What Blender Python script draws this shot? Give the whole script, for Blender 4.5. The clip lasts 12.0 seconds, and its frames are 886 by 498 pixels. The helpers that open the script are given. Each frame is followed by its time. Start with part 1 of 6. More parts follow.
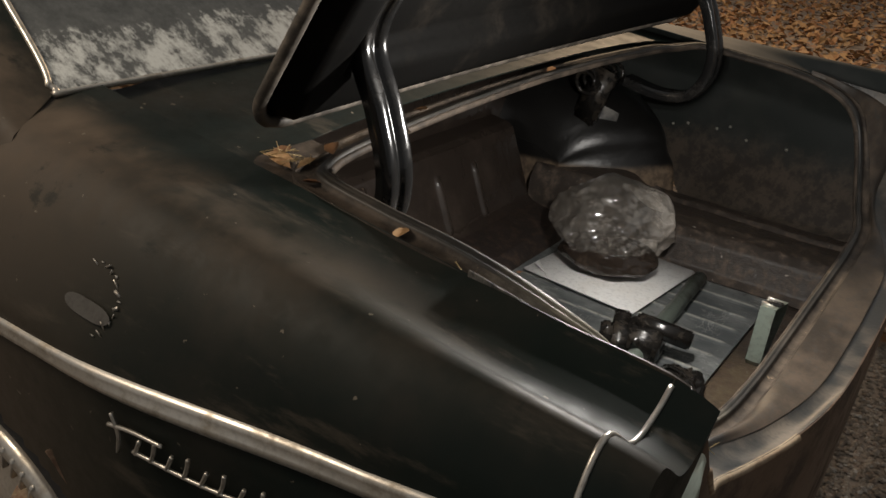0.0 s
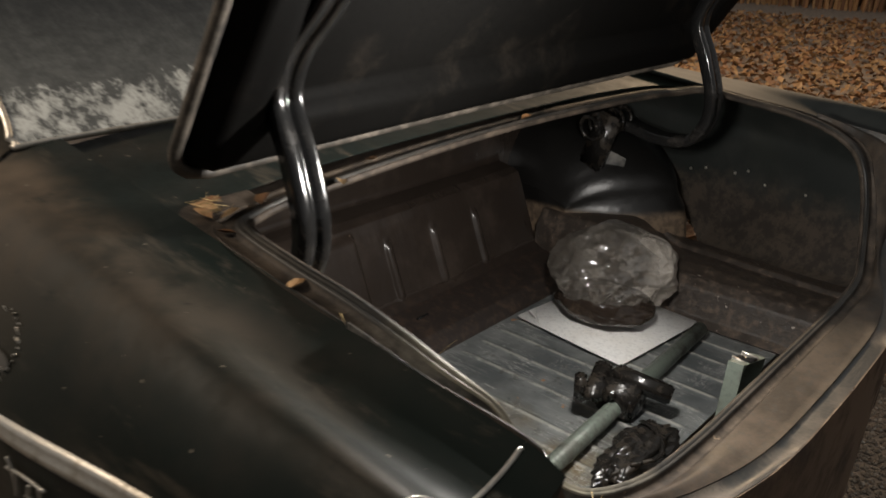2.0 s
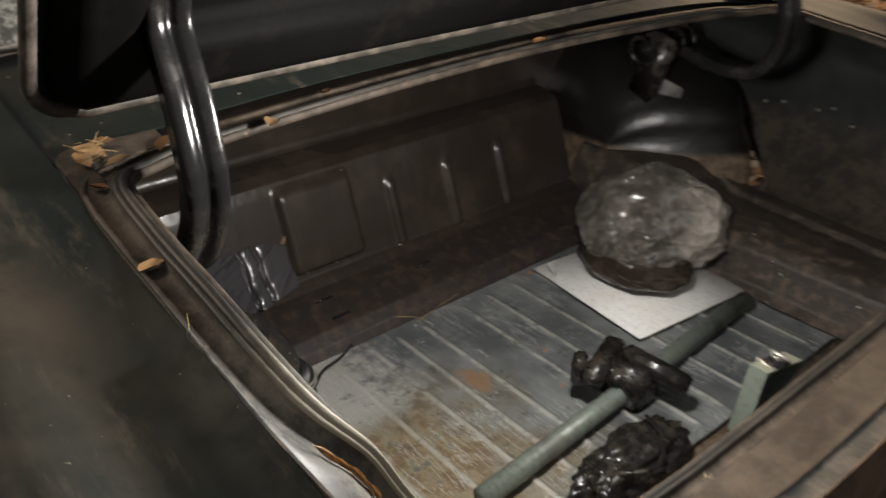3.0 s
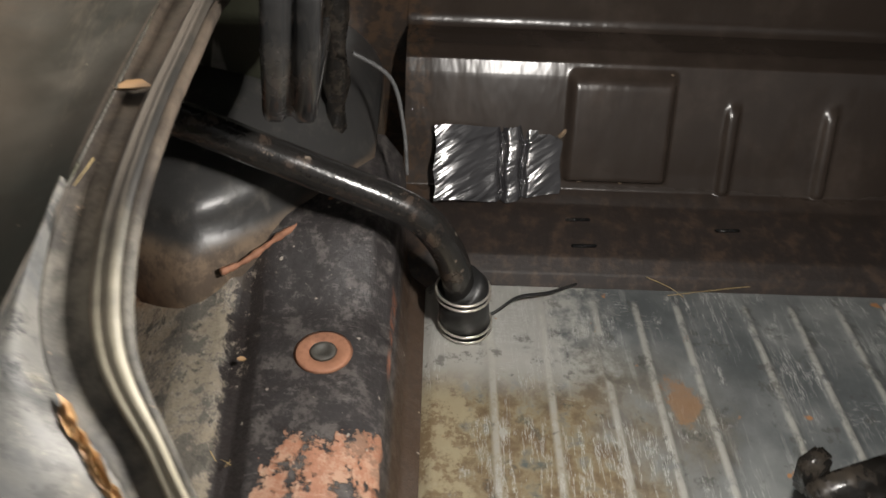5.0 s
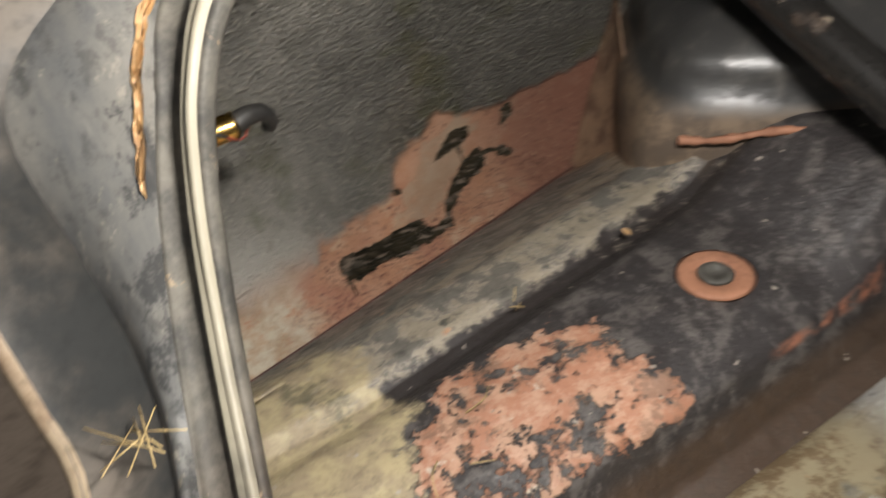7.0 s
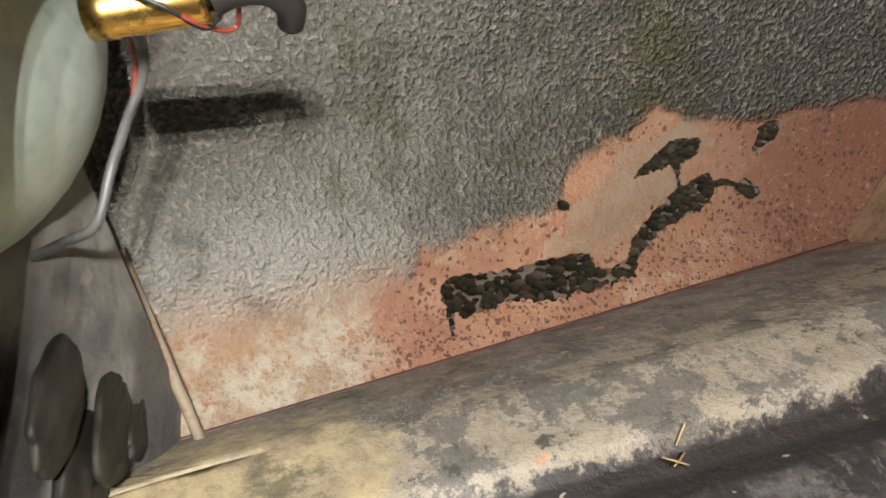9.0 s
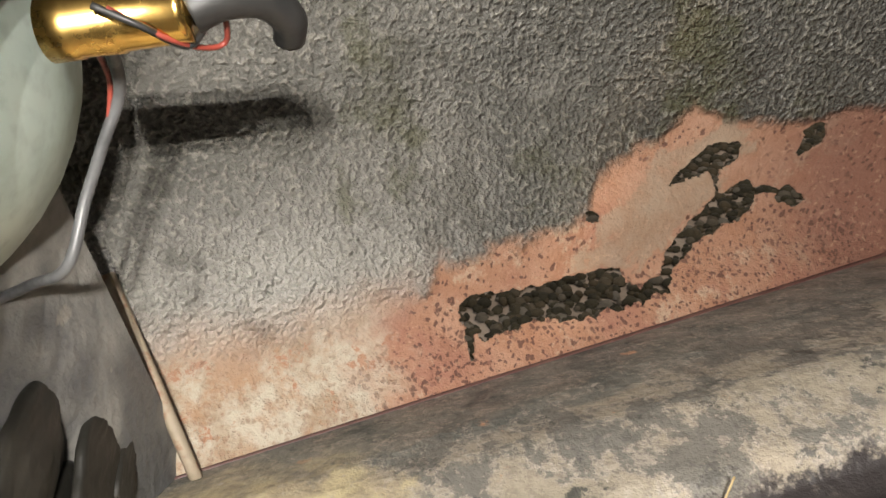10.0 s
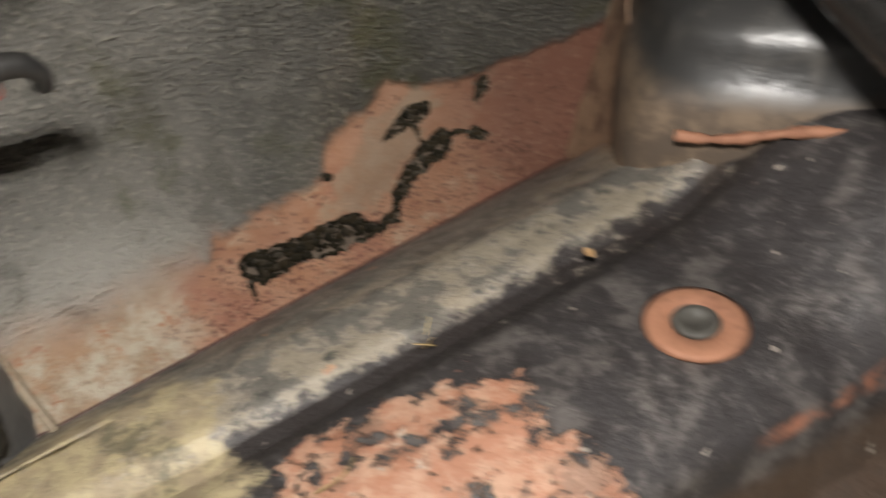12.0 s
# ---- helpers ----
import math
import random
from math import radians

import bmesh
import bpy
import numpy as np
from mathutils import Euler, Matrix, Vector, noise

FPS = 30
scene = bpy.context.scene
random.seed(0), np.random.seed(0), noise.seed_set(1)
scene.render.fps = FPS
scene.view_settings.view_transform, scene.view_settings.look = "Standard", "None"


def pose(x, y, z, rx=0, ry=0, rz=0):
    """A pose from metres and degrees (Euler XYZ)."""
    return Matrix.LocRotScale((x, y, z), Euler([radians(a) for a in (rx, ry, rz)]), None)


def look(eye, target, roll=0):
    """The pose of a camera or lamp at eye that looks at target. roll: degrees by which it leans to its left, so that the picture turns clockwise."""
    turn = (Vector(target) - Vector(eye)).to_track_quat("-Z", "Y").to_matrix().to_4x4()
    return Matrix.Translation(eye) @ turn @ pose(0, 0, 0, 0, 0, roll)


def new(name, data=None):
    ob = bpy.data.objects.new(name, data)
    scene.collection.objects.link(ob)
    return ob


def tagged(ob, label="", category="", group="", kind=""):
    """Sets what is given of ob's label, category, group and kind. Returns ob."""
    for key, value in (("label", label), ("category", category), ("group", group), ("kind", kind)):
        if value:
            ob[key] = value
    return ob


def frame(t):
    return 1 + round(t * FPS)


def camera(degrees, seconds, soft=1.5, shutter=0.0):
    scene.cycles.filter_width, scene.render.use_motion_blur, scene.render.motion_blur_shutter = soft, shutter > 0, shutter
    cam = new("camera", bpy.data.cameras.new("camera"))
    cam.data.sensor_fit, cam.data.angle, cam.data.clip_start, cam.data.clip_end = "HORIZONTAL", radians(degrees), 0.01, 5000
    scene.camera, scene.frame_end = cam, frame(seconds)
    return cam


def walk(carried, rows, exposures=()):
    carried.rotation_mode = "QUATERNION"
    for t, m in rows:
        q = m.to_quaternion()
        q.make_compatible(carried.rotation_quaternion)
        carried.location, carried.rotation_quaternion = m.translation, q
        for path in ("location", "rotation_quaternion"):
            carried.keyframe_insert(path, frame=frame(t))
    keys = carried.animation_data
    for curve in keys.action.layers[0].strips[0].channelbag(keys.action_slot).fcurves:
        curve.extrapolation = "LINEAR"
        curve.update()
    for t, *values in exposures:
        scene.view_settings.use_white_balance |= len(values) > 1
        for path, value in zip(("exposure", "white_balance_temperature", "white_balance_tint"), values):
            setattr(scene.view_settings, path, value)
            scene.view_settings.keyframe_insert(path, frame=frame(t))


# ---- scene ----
cam = camera(58.5, 12.0, shutter=0.5)
PATH = [
    (0, (-0.064, -1.161, 1.255), (-1.128, 0.304, 0.405), 2.6),
    (0.5, (-0.042, -1.153, 1.26), (-1.172, 0.279, 0.441), 1.0),
    (1, (-0.019, -1.142, 1.268), (-1.201, 0.267, 0.482), 0.6),
    (1.5, (0.039, -1.113, 1.286), (-1.192, 0.281, 0.55), 1.2),
    (2, (0.073, -1.034, 1.265), (-1.178, 0.331, 0.508), 0.4),
    (2.5, (0.058, -0.864, 1.25), (-1.147, 0.447, 0.339), 1.6),
    (3, (0.037, -0.773, 1.249), (-1.296, 0.355, 0.274), 0.4),
    (3.5, (0.067, -0.659, 1.233), (-1.449, 0.146, 0.206), 1.7),
    (3.7, (0.045, -0.626, 1.238), (-1.464, 0.089, 0.138), 2.4),
    (5.3, (-0.085, -0.329, 1.163), (-1.619, -0.471, -0.112), 2.5),
    (5.5, (-0.094, -0.284, 1.159), (-1.6, -0.549, -0.131), 2.1),
    (6, (-0.162, -0.299, 1.12), (-1.519, -0.898, -0.222), 0.9),
    (6.5, (-0.198, -0.28, 1.061), (-1.274, -1.323, -0.264), -4.6),
    (7, (-0.247, -0.218, 0.99), (-0.979, -1.611, -0.245), -8.3),
    (7.2, (-0.282, -0.206, 1.022), (-0.787, -1.653, -0.263), -11.2),
    (8.8, (-0.365, -0.373, 0.848), (-0.615, -1.987, -0.307), -3.9),
    (9, (-0.374, -0.388, 0.858), (-0.592, -1.972, -0.343), -3.7),
    (9.5, (-0.38, -0.413, 0.852), (-0.589, -1.976, -0.379), -3.4),
    (10, (-0.378, -0.431, 0.852), (-0.556, -1.989, -0.39), -4.2),
    (10.5, (-0.381, -0.435, 0.85), (-0.565, -1.989, -0.395), -5.1),
    (11, (-0.391, -0.395, 0.862), (-0.652, -1.95, -0.37), -5.3),
    (11.5, (-0.352, -0.343, 0.881), (-0.724, -1.906, -0.309), -5.0),
    (12, (-0.395, -0.283, 0.91), (-0.962, -1.717, -0.364), -8.0),
]
walk(cam, [(t, look(eye, target, roll)) for t, eye, target, roll in PATH],
     exposures=[(0, -0.8), (2, -0.75), (3.5, -0.5), (5.5, -0.28), (7, -0.2), (9, 0.55), (10.5, 0.68), (11.5, 0.42), (12, 0.0)])

# ---- light ----
# even grey fill from all sides, brighter than the night sky
world = bpy.data.worlds.new("ambient_fill")
scene.world = world
world.use_nodes = True
wbg = world.node_tree.nodes["Background"]
wbg.inputs[0].default_value = (0.62, 0.60, 0.58, 1)
wbg.inputs[1].default_value = 0.6


def lamp(name, where, watts, colour, radius):
    data = bpy.data.lights.new(name, "POINT")
    data.energy, data.color, data.shadow_soft_size = watts, colour, radius
    ob = new(name, data)
    ob.location = where
    return ob


# the phone's torch, fixed over the trunk; four points soften its shadows
for dx, dz in ((0.016, 0.012), (-0.016, 0.014), (0.014, -0.014), (-0.014, -0.012)):
    lamp("torch_point", (-0.385 + dx, -0.245 + 0.4 * dz, 1.06 + dz), 5.6, (1.0, 0.955, 0.90), 0.0)
# added fill light for the outer paint at the front left
lamp("added_fill_lamp", (-1.55, -1.35, 2.05), 75.0, (1.0, 0.82, 0.63), 0.25)
# warm lamp added out of view to light the leaf bed
lamp("unseen_warm_lamp", (-2.6, 5.6, 3.6), 650.0, (1.0, 0.72, 0.45), 0.15)


# ---- materials ----
def mat(name, build):
    m = bpy.data.materials.new(name)
    m.use_nodes = True
    nt = m.node_tree
    b = nt.nodes["Principled BSDF"]
    build(nt, b)
    return m


def N(nt, kind, **kw):
    n = nt.nodes.new(kind)
    for k, v in kw.items():
        n.inputs[k.replace("_", " ")].default_value = v
    return n


def coords(nt, scale=(1, 1, 1), loc=(0, 0, 0)):
    tc = nt.nodes.new("ShaderNodeTexCoord")
    mp = nt.nodes.new("ShaderNodeMapping")
    mp.inputs["Scale"].default_value = scale
    mp.inputs["Location"].default_value = loc
    nt.links.new(tc.outputs["Object"], mp.inputs["Vector"])
    return mp.outputs["Vector"]


def noise_tex(nt, vec, scale, detail=6, rough=0.6):
    n = N(nt, "ShaderNodeTexNoise", Scale=scale, Detail=detail, Roughness=rough)
    nt.links.new(vec, n.inputs["Vector"])
    return n.outputs["Fac"]


def ramp(nt, fac, *stops):
    r = nt.nodes.new("ShaderNodeValToRGB")
    el = r.color_ramp.elements
    while len(el) < len(stops):
        el.new(0.5)
    for e, (p, c) in zip(el, stops):
        e.position = p
        e.color = (*c, 1) if len(c) == 3 else c
    nt.links.new(fac, r.inputs["Fac"])
    return r.outputs["Color"]


def mixc(nt, fac, a, b):
    m = nt.nodes.new("ShaderNodeMix")
    m.data_type = "RGBA"
    for sock, v in ((m.inputs[0], fac), (m.inputs[6], a), (m.inputs[7], b)):
        if hasattr(v, "is_output"):
            nt.links.new(v, sock)
        elif isinstance(v, (int, float)):
            sock.default_value = v
        else:
            sock.default_value = (*v, 1)
    return m.outputs[2]


def math2(nt, op, a, b=0.0, clamp=False):
    m = nt.nodes.new("ShaderNodeMath")
    m.operation, m.use_clamp = op, clamp
    for sock, v in ((m.inputs[0], a), (m.inputs[1], b)):
        if hasattr(v, "is_output"):
            nt.links.new(v, sock)
        else:
            sock.default_value = v
    return m.outputs[0]


def ease(nt, v, lo, hi):
    m = nt.nodes.new("ShaderNodeMapRange")
    m.interpolation_type = "SMOOTHSTEP"
    m.inputs["From Min"].default_value, m.inputs["From Max"].default_value = lo, hi
    nt.links.new(v, m.inputs["Value"])
    return m.outputs["Result"]


def xyz(nt):
    tc = nt.nodes.new("ShaderNodeTexCoord")
    s = nt.nodes.new("ShaderNodeSeparateXYZ")
    nt.links.new(tc.outputs["Object"], s.inputs[0])
    return s.outputs


def bump(nt, b, height, strength, dist):
    n = nt.nodes.new("ShaderNodeBump")
    n.inputs["Strength"].default_value, n.inputs["Distance"].default_value = strength, dist
    nt.links.new(height, n.inputs["Height"])
    nt.links.new(n.outputs[0], b.inputs["Normal"])


def worn(name, base, dirt, rough=(0.25, 0.6), scale=6.0, amount=(0.45, 0.7), metal=0.0, grain=160.0, relief=0.15, fleck=None, coat=0.0, stretch=(1, 1, 1)):
    """Painted or bare sheet metal with dirt in patches, grain and small flecks."""
    def build(nt, b):
        v = coords(nt, stretch)
        big = noise_tex(nt, v, scale, 8, 0.65)
        fine = noise_tex(nt, v, grain, 3, 0.5)
        mask = ease(nt, big, *amount)
        col = mixc(nt, mask, base, dirt)
        col = mixc(nt, math2(nt, "MULTIPLY", ease(nt, fine, 0.45, 0.75), 0.35), col, tuple(0.5 * c for c in base))
        if fleck:
            spots = noise_tex(nt, v, 55, 4, 0.55)
            col = mixc(nt, ease(nt, spots, 0.66, 0.72), col, fleck)
        nt.links.new(col, b.inputs["Base Color"])
        r = math2(nt, "MULTIPLY_ADD", mask, rough[1] - rough[0])
        r.node.inputs[2].default_value = rough[0]
        nt.links.new(r, b.inputs["Roughness"])
        b.inputs["Metallic"].default_value = metal
        b.inputs["Coat Weight"].default_value = coat
        bump(nt, b, fine, relief, 0.002)
    return mat(name, build)


def scurve(nt, v, lo, hi, *stops):
    """A value looked up along v: stops of (v, value), values 0 to 1."""
    f = nt.nodes.new("ShaderNodeMapRange")
    f.inputs["From Min"].default_value, f.inputs["From Max"].default_value = lo, hi
    nt.links.new(v, f.inputs["Value"])
    return ramp(nt, f.outputs["Result"], *[((p - lo) / (hi - lo), (w, w, w)) for p, w in stops])


def paint_build(nt, b):
    v = coords(nt)
    g = nt.nodes.new("ShaderNodeNewGeometry")
    n = nt.nodes.new("ShaderNodeSeparateXYZ")
    nt.links.new(g.outputs["Normal"], n.inputs[0])
    big, mid = noise_tex(nt, v, 5, 7, 0.6), noise_tex(nt, v, 26, 6, 0.65)
    settled = math2(nt, "MULTIPLY", ease(nt, n.outputs[2], 0.45, 1.0), ease(nt, math2(nt, "ADD", math2(nt, "MULTIPLY", big, 0.7), math2(nt, "MULTIPLY", mid, 0.3)), 0.34, 0.62))
    col = mixc(nt, ease(nt, big, 0.42, 0.75), (0.010, 0.015, 0.013), (0.030, 0.028, 0.023))
    settled = math2(nt, "MULTIPLY", settled, scurve(nt, xyz(nt)[0], -1.2, 0.0, (-1.1, 1.0), (-0.75, 0.9), (-0.5, 0.35), (-0.3, 0.15)))
    settled = math2(nt, "MULTIPLY", settled, ease(nt, math2(nt, "ABSOLUTE", xyz(nt)[1]), 0.64, 0.70))
    col = mixc(nt, math2(nt, "MULTIPLY", settled, 0.85), col, (0.165, 0.128, 0.096))
    # dust film towards the front, lightened in colour to stand in for light there
    haze = math2(nt, "MULTIPLY", ease(nt, math2(nt, "ADD", xyz(nt)[0], math2(nt, "MULTIPLY", big, 0.3)), -0.42, -0.80), 0.55)
    haze = math2(nt, "MULTIPLY", haze, ease(nt, math2(nt, "ABSOLUTE", xyz(nt)[1]), 0.66, 0.74))
    col = mixc(nt, haze, col, (0.105, 0.082, 0.062))
    wiped = math2(nt, "MULTIPLY", ease(nt, noise_tex(nt, v, 11, 6, 0.7), 0.60, 0.68), 0.7)
    col = mixc(nt, wiped, col, (0.014, 0.017, 0.015))
    smear = noise_tex(nt, coords(nt, (3, 14, 14), (0.3, 0, 0)), 1.6, 6, 0.7)
    col = mixc(nt, math2(nt, "MULTIPLY", ease(nt, smear, 0.55, 0.70), 0.6), col, (0.085, 0.072, 0.056))
    col = mixc(nt, ease(nt, noise_tex(nt, v, 75, 3, 0.5), 0.72, 0.75), col, (0.16, 0.14, 0.11))
    nt.links.new(col, b.inputs["Base Color"])
    r = math2(nt, "MULTIPLY_ADD", math2(nt, "ADD", settled, ease(nt, mid, 0.35, 0.75)), 0.16)
    r.node.inputs[2].default_value = 0.46
    nt.links.new(r, b.inputs["Roughness"])
    b.inputs["Specular IOR Level"].default_value = 0.12
    bump(nt, b, mid, 0.05, 0.004)


PAINT = mat("dark_green_paint", paint_build)
PAINT_IN = worn("black_inner_paint", (0.005, 0.0048, 0.0045), (0.018, 0.015, 0.012), (0.6, 0.8), 7, (0.52, 0.82), relief=0.06)
PAINT_IN.node_tree.nodes["Principled BSDF"].inputs["Specular IOR Level"].default_value = 0.03
def sill_build(nt, b):
    v, o = coords(nt, (1.6, 1, 0.6)), xyz(nt)
    big, mid, fine = noise_tex(nt, v, 9, 8, 0.65), noise_tex(nt, v, 45, 6, 0.65), noise_tex(nt, v, 160, 3, 0.5)
    col = mixc(nt, ease(nt, big, 0.36, 0.66), (0.085, 0.088, 0.090), (0.18, 0.17, 0.15))
    rag = noise_tex(nt, coords(nt, (1, 1, 0.6)), 24, 10, 0.78)
    col = mixc(nt, math2(nt, "MULTIPLY", ease(nt, rag, 0.53, 0.60), 0.85), col, (0.030, 0.031, 0.032))
    col = mixc(nt, math2(nt, "MULTIPLY", ease(nt, noise_tex(nt, coords(nt, (9, 9, 2.5)), 5, 10, 0.8), 0.57, 0.62), 0.6), col, (0.28, 0.255, 0.21))
    col = mixc(nt, ease(nt, mid, 0.64, 0.72), col, (0.29, 0.26, 0.2))
    col = mixc(nt, math2(nt, "MULTIPLY", ease(nt, noise_tex(nt, v, 19, 6, 0.7), 0.56, 0.66), 0.7), col, (0.035, 0.036, 0.034))
    run = noise_tex(nt, coords(nt, (26, 8, 5)), 1.0, 6, 0.65)
    col = mixc(nt, math2(nt, "MULTIPLY", ease(nt, run, 0.54, 0.68), 0.75), col, (0.045, 0.046, 0.045))
    col = mixc(nt, math2(nt, "MULTIPLY", ease(nt, run, 0.42, 0.32), 0.6), col, (0.24, 0.225, 0.20))
    brown = mixc(nt, ease(nt, big, 0.4, 0.65), (0.028, 0.022, 0.017), (0.080, 0.060, 0.044))
    col = mixc(nt, ease(nt, math2(nt, "ADD", o[1], math2(nt, "MULTIPLY", big, 0.1)), -0.43, -0.34), col, brown)
    col = mixc(nt, math2(nt, "MULTIPLY", ease(nt, noise_tex(nt, coords(nt, (1.3, 1, 0.7)), 70, 6, 0.75), 0.50, 0.64), 0.5), col, (0.04, 0.04, 0.038))
    nt.links.new(col, b.inputs["Base Color"])
    r = math2(nt, "MULTIPLY_ADD", big, 0.4)
    r.node.inputs[2].default_value = 0.26
    nt.links.new(r, b.inputs["Roughness"])
    b.inputs["Specular IOR Level"].default_value = 0.3
    bump(nt, b, math2(nt, "ADD", mid, math2(nt, "MULTIPLY", fine, 0.4)), 0.15, 0.002)


SILL = mat("dirty_body_paint", sill_build)
SILLDARK = worn("dark_sill", (0.028, 0.029, 0.028), (0.12, 0.10, 0.08), (0.35, 0.6), 11, (0.42, 0.68), relief=0.15)
GREYFILL = worn("grey_filler", (0.085, 0.08, 0.07), (0.05, 0.045, 0.04), (0.5, 0.7), 60)
HEM = worn("dust_caked_hem", (0.055, 0.047, 0.038), (0.16, 0.135, 0.108), (0.6, 0.8), 30, (0.4, 0.65), relief=0.3)
HINGE = worn("glossy_black_enamel", (0.012, 0.012, 0.012), (0.03, 0.027, 0.024), (0.14, 0.4), 18, (0.45, 0.75), relief=0.02)
PIPE = worn("chipped_black_pipe", (0.016, 0.015, 0.014), (0.075, 0.05, 0.035), (0.2, 0.5), 26, (0.52, 0.72), relief=0.15, fleck=(0.22, 0.18, 0.14))
GRIME = worn("grimy_grey_metal", (0.085, 0.085, 0.083), (0.25, 0.235, 0.21), (0.4, 0.65), 20, (0.42, 0.66), relief=0.7, fleck=(0.20, 0.185, 0.16))
TANEDGE = worn("tan_rust_edge", (0.29, 0.225, 0.15), (0.17, 0.105, 0.06), (0.6, 0.8), 40)
def gutter_build(nt, b):
    v, o = coords(nt), xyz(nt)
    big, mid, fine = noise_tex(nt, v, 20, 8, 0.7), noise_tex(nt, v, 60, 6, 0.7), noise_tex(nt, v, 180, 3, 0.5)
    col = mixc(nt, ease(nt, big, 0.36, 0.66), (0.026, 0.021, 0.017), (0.085, 0.066, 0.050))
    grey = mixc(nt, ease(nt, big, 0.38, 0.62), (0.045, 0.043, 0.039), (0.13, 0.12, 0.10))
    left = math2(nt, "MULTIPLY", ease(nt, math2(nt, "ADD", o[0], math2(nt, "MULTIPLY", big, 0.15)), -0.42, -0.27), ease(nt, o[1], -0.40, -0.50))
    col = mixc(nt, left, col, grey)
    col = mixc(nt, ease(nt, mid, 0.64, 0.70), col, (0.24, 0.18, 0.12))
    nt.links.new(col, b.inputs["Base Color"])
    b.inputs["Roughness"].default_value = 0.6
    b.inputs["Specular IOR Level"].default_value = 0.25
    bump(nt, b, math2(nt, "ADD", mid, fine), 0.3, 0.002)


GUTTER = mat("dusty_gutter", gutter_build)


def sidein_build(nt, b):
    v, o = coords(nt), xyz(nt)
    big, rag = noise_tex(nt, v, 7, 6, 0.6), noise_tex(nt, v, 24, 9, 0.75)
    low = ease(nt, math2(nt, "ADD", o[2], math2(nt, "MULTIPLY", rag, 0.16)), 0.79, 0.70)
    col = mixc(nt, ease(nt, big, 0.4, 0.7), (0.022, 0.026, 0.024), (0.040, 0.042, 0.039))
    col = mixc(nt, math2(nt, "MULTIPLY", low, 0.8), col, mixc(nt, ease(nt, rag, 0.42, 0.58), (0.10, 0.078, 0.060), (0.050, 0.040, 0.033)))
    nt.links.new(col, b.inputs["Base Color"])
    b.inputs["Roughness"].default_value = 0.6
    b.inputs["Specular IOR Level"].default_value = 0.25
    bump(nt, b, rag, 0.15, 0.003)


SIDEIN = mat("dull_green_dusty_side", sidein_build)
RIDGE = worn("tan_ridge_rust", (0.29, 0.235, 0.165), (0.24, 0.14, 0.085), (0.6, 0.8), 90, (0.48, 0.62), relief=0.4)
SEALER = worn("old_seam_sealer", (0.012, 0.011, 0.008), (0.030, 0.026, 0.018), (0.55, 0.8), 30, relief=0.25)
BLACK = worn("black_rubber", (0.012, 0.012, 0.012), (0.03, 0.028, 0.025), (0.4, 0.6), 20)
def voro(nt, vec, scale, feature="F1"):
    n = nt.nodes.new("ShaderNodeTexVoronoi")
    n.feature = feature
    n.inputs["Scale"].default_value = scale
    nt.links.new(vec, n.inputs["Vector"])
    return n.outputs["Distance"]


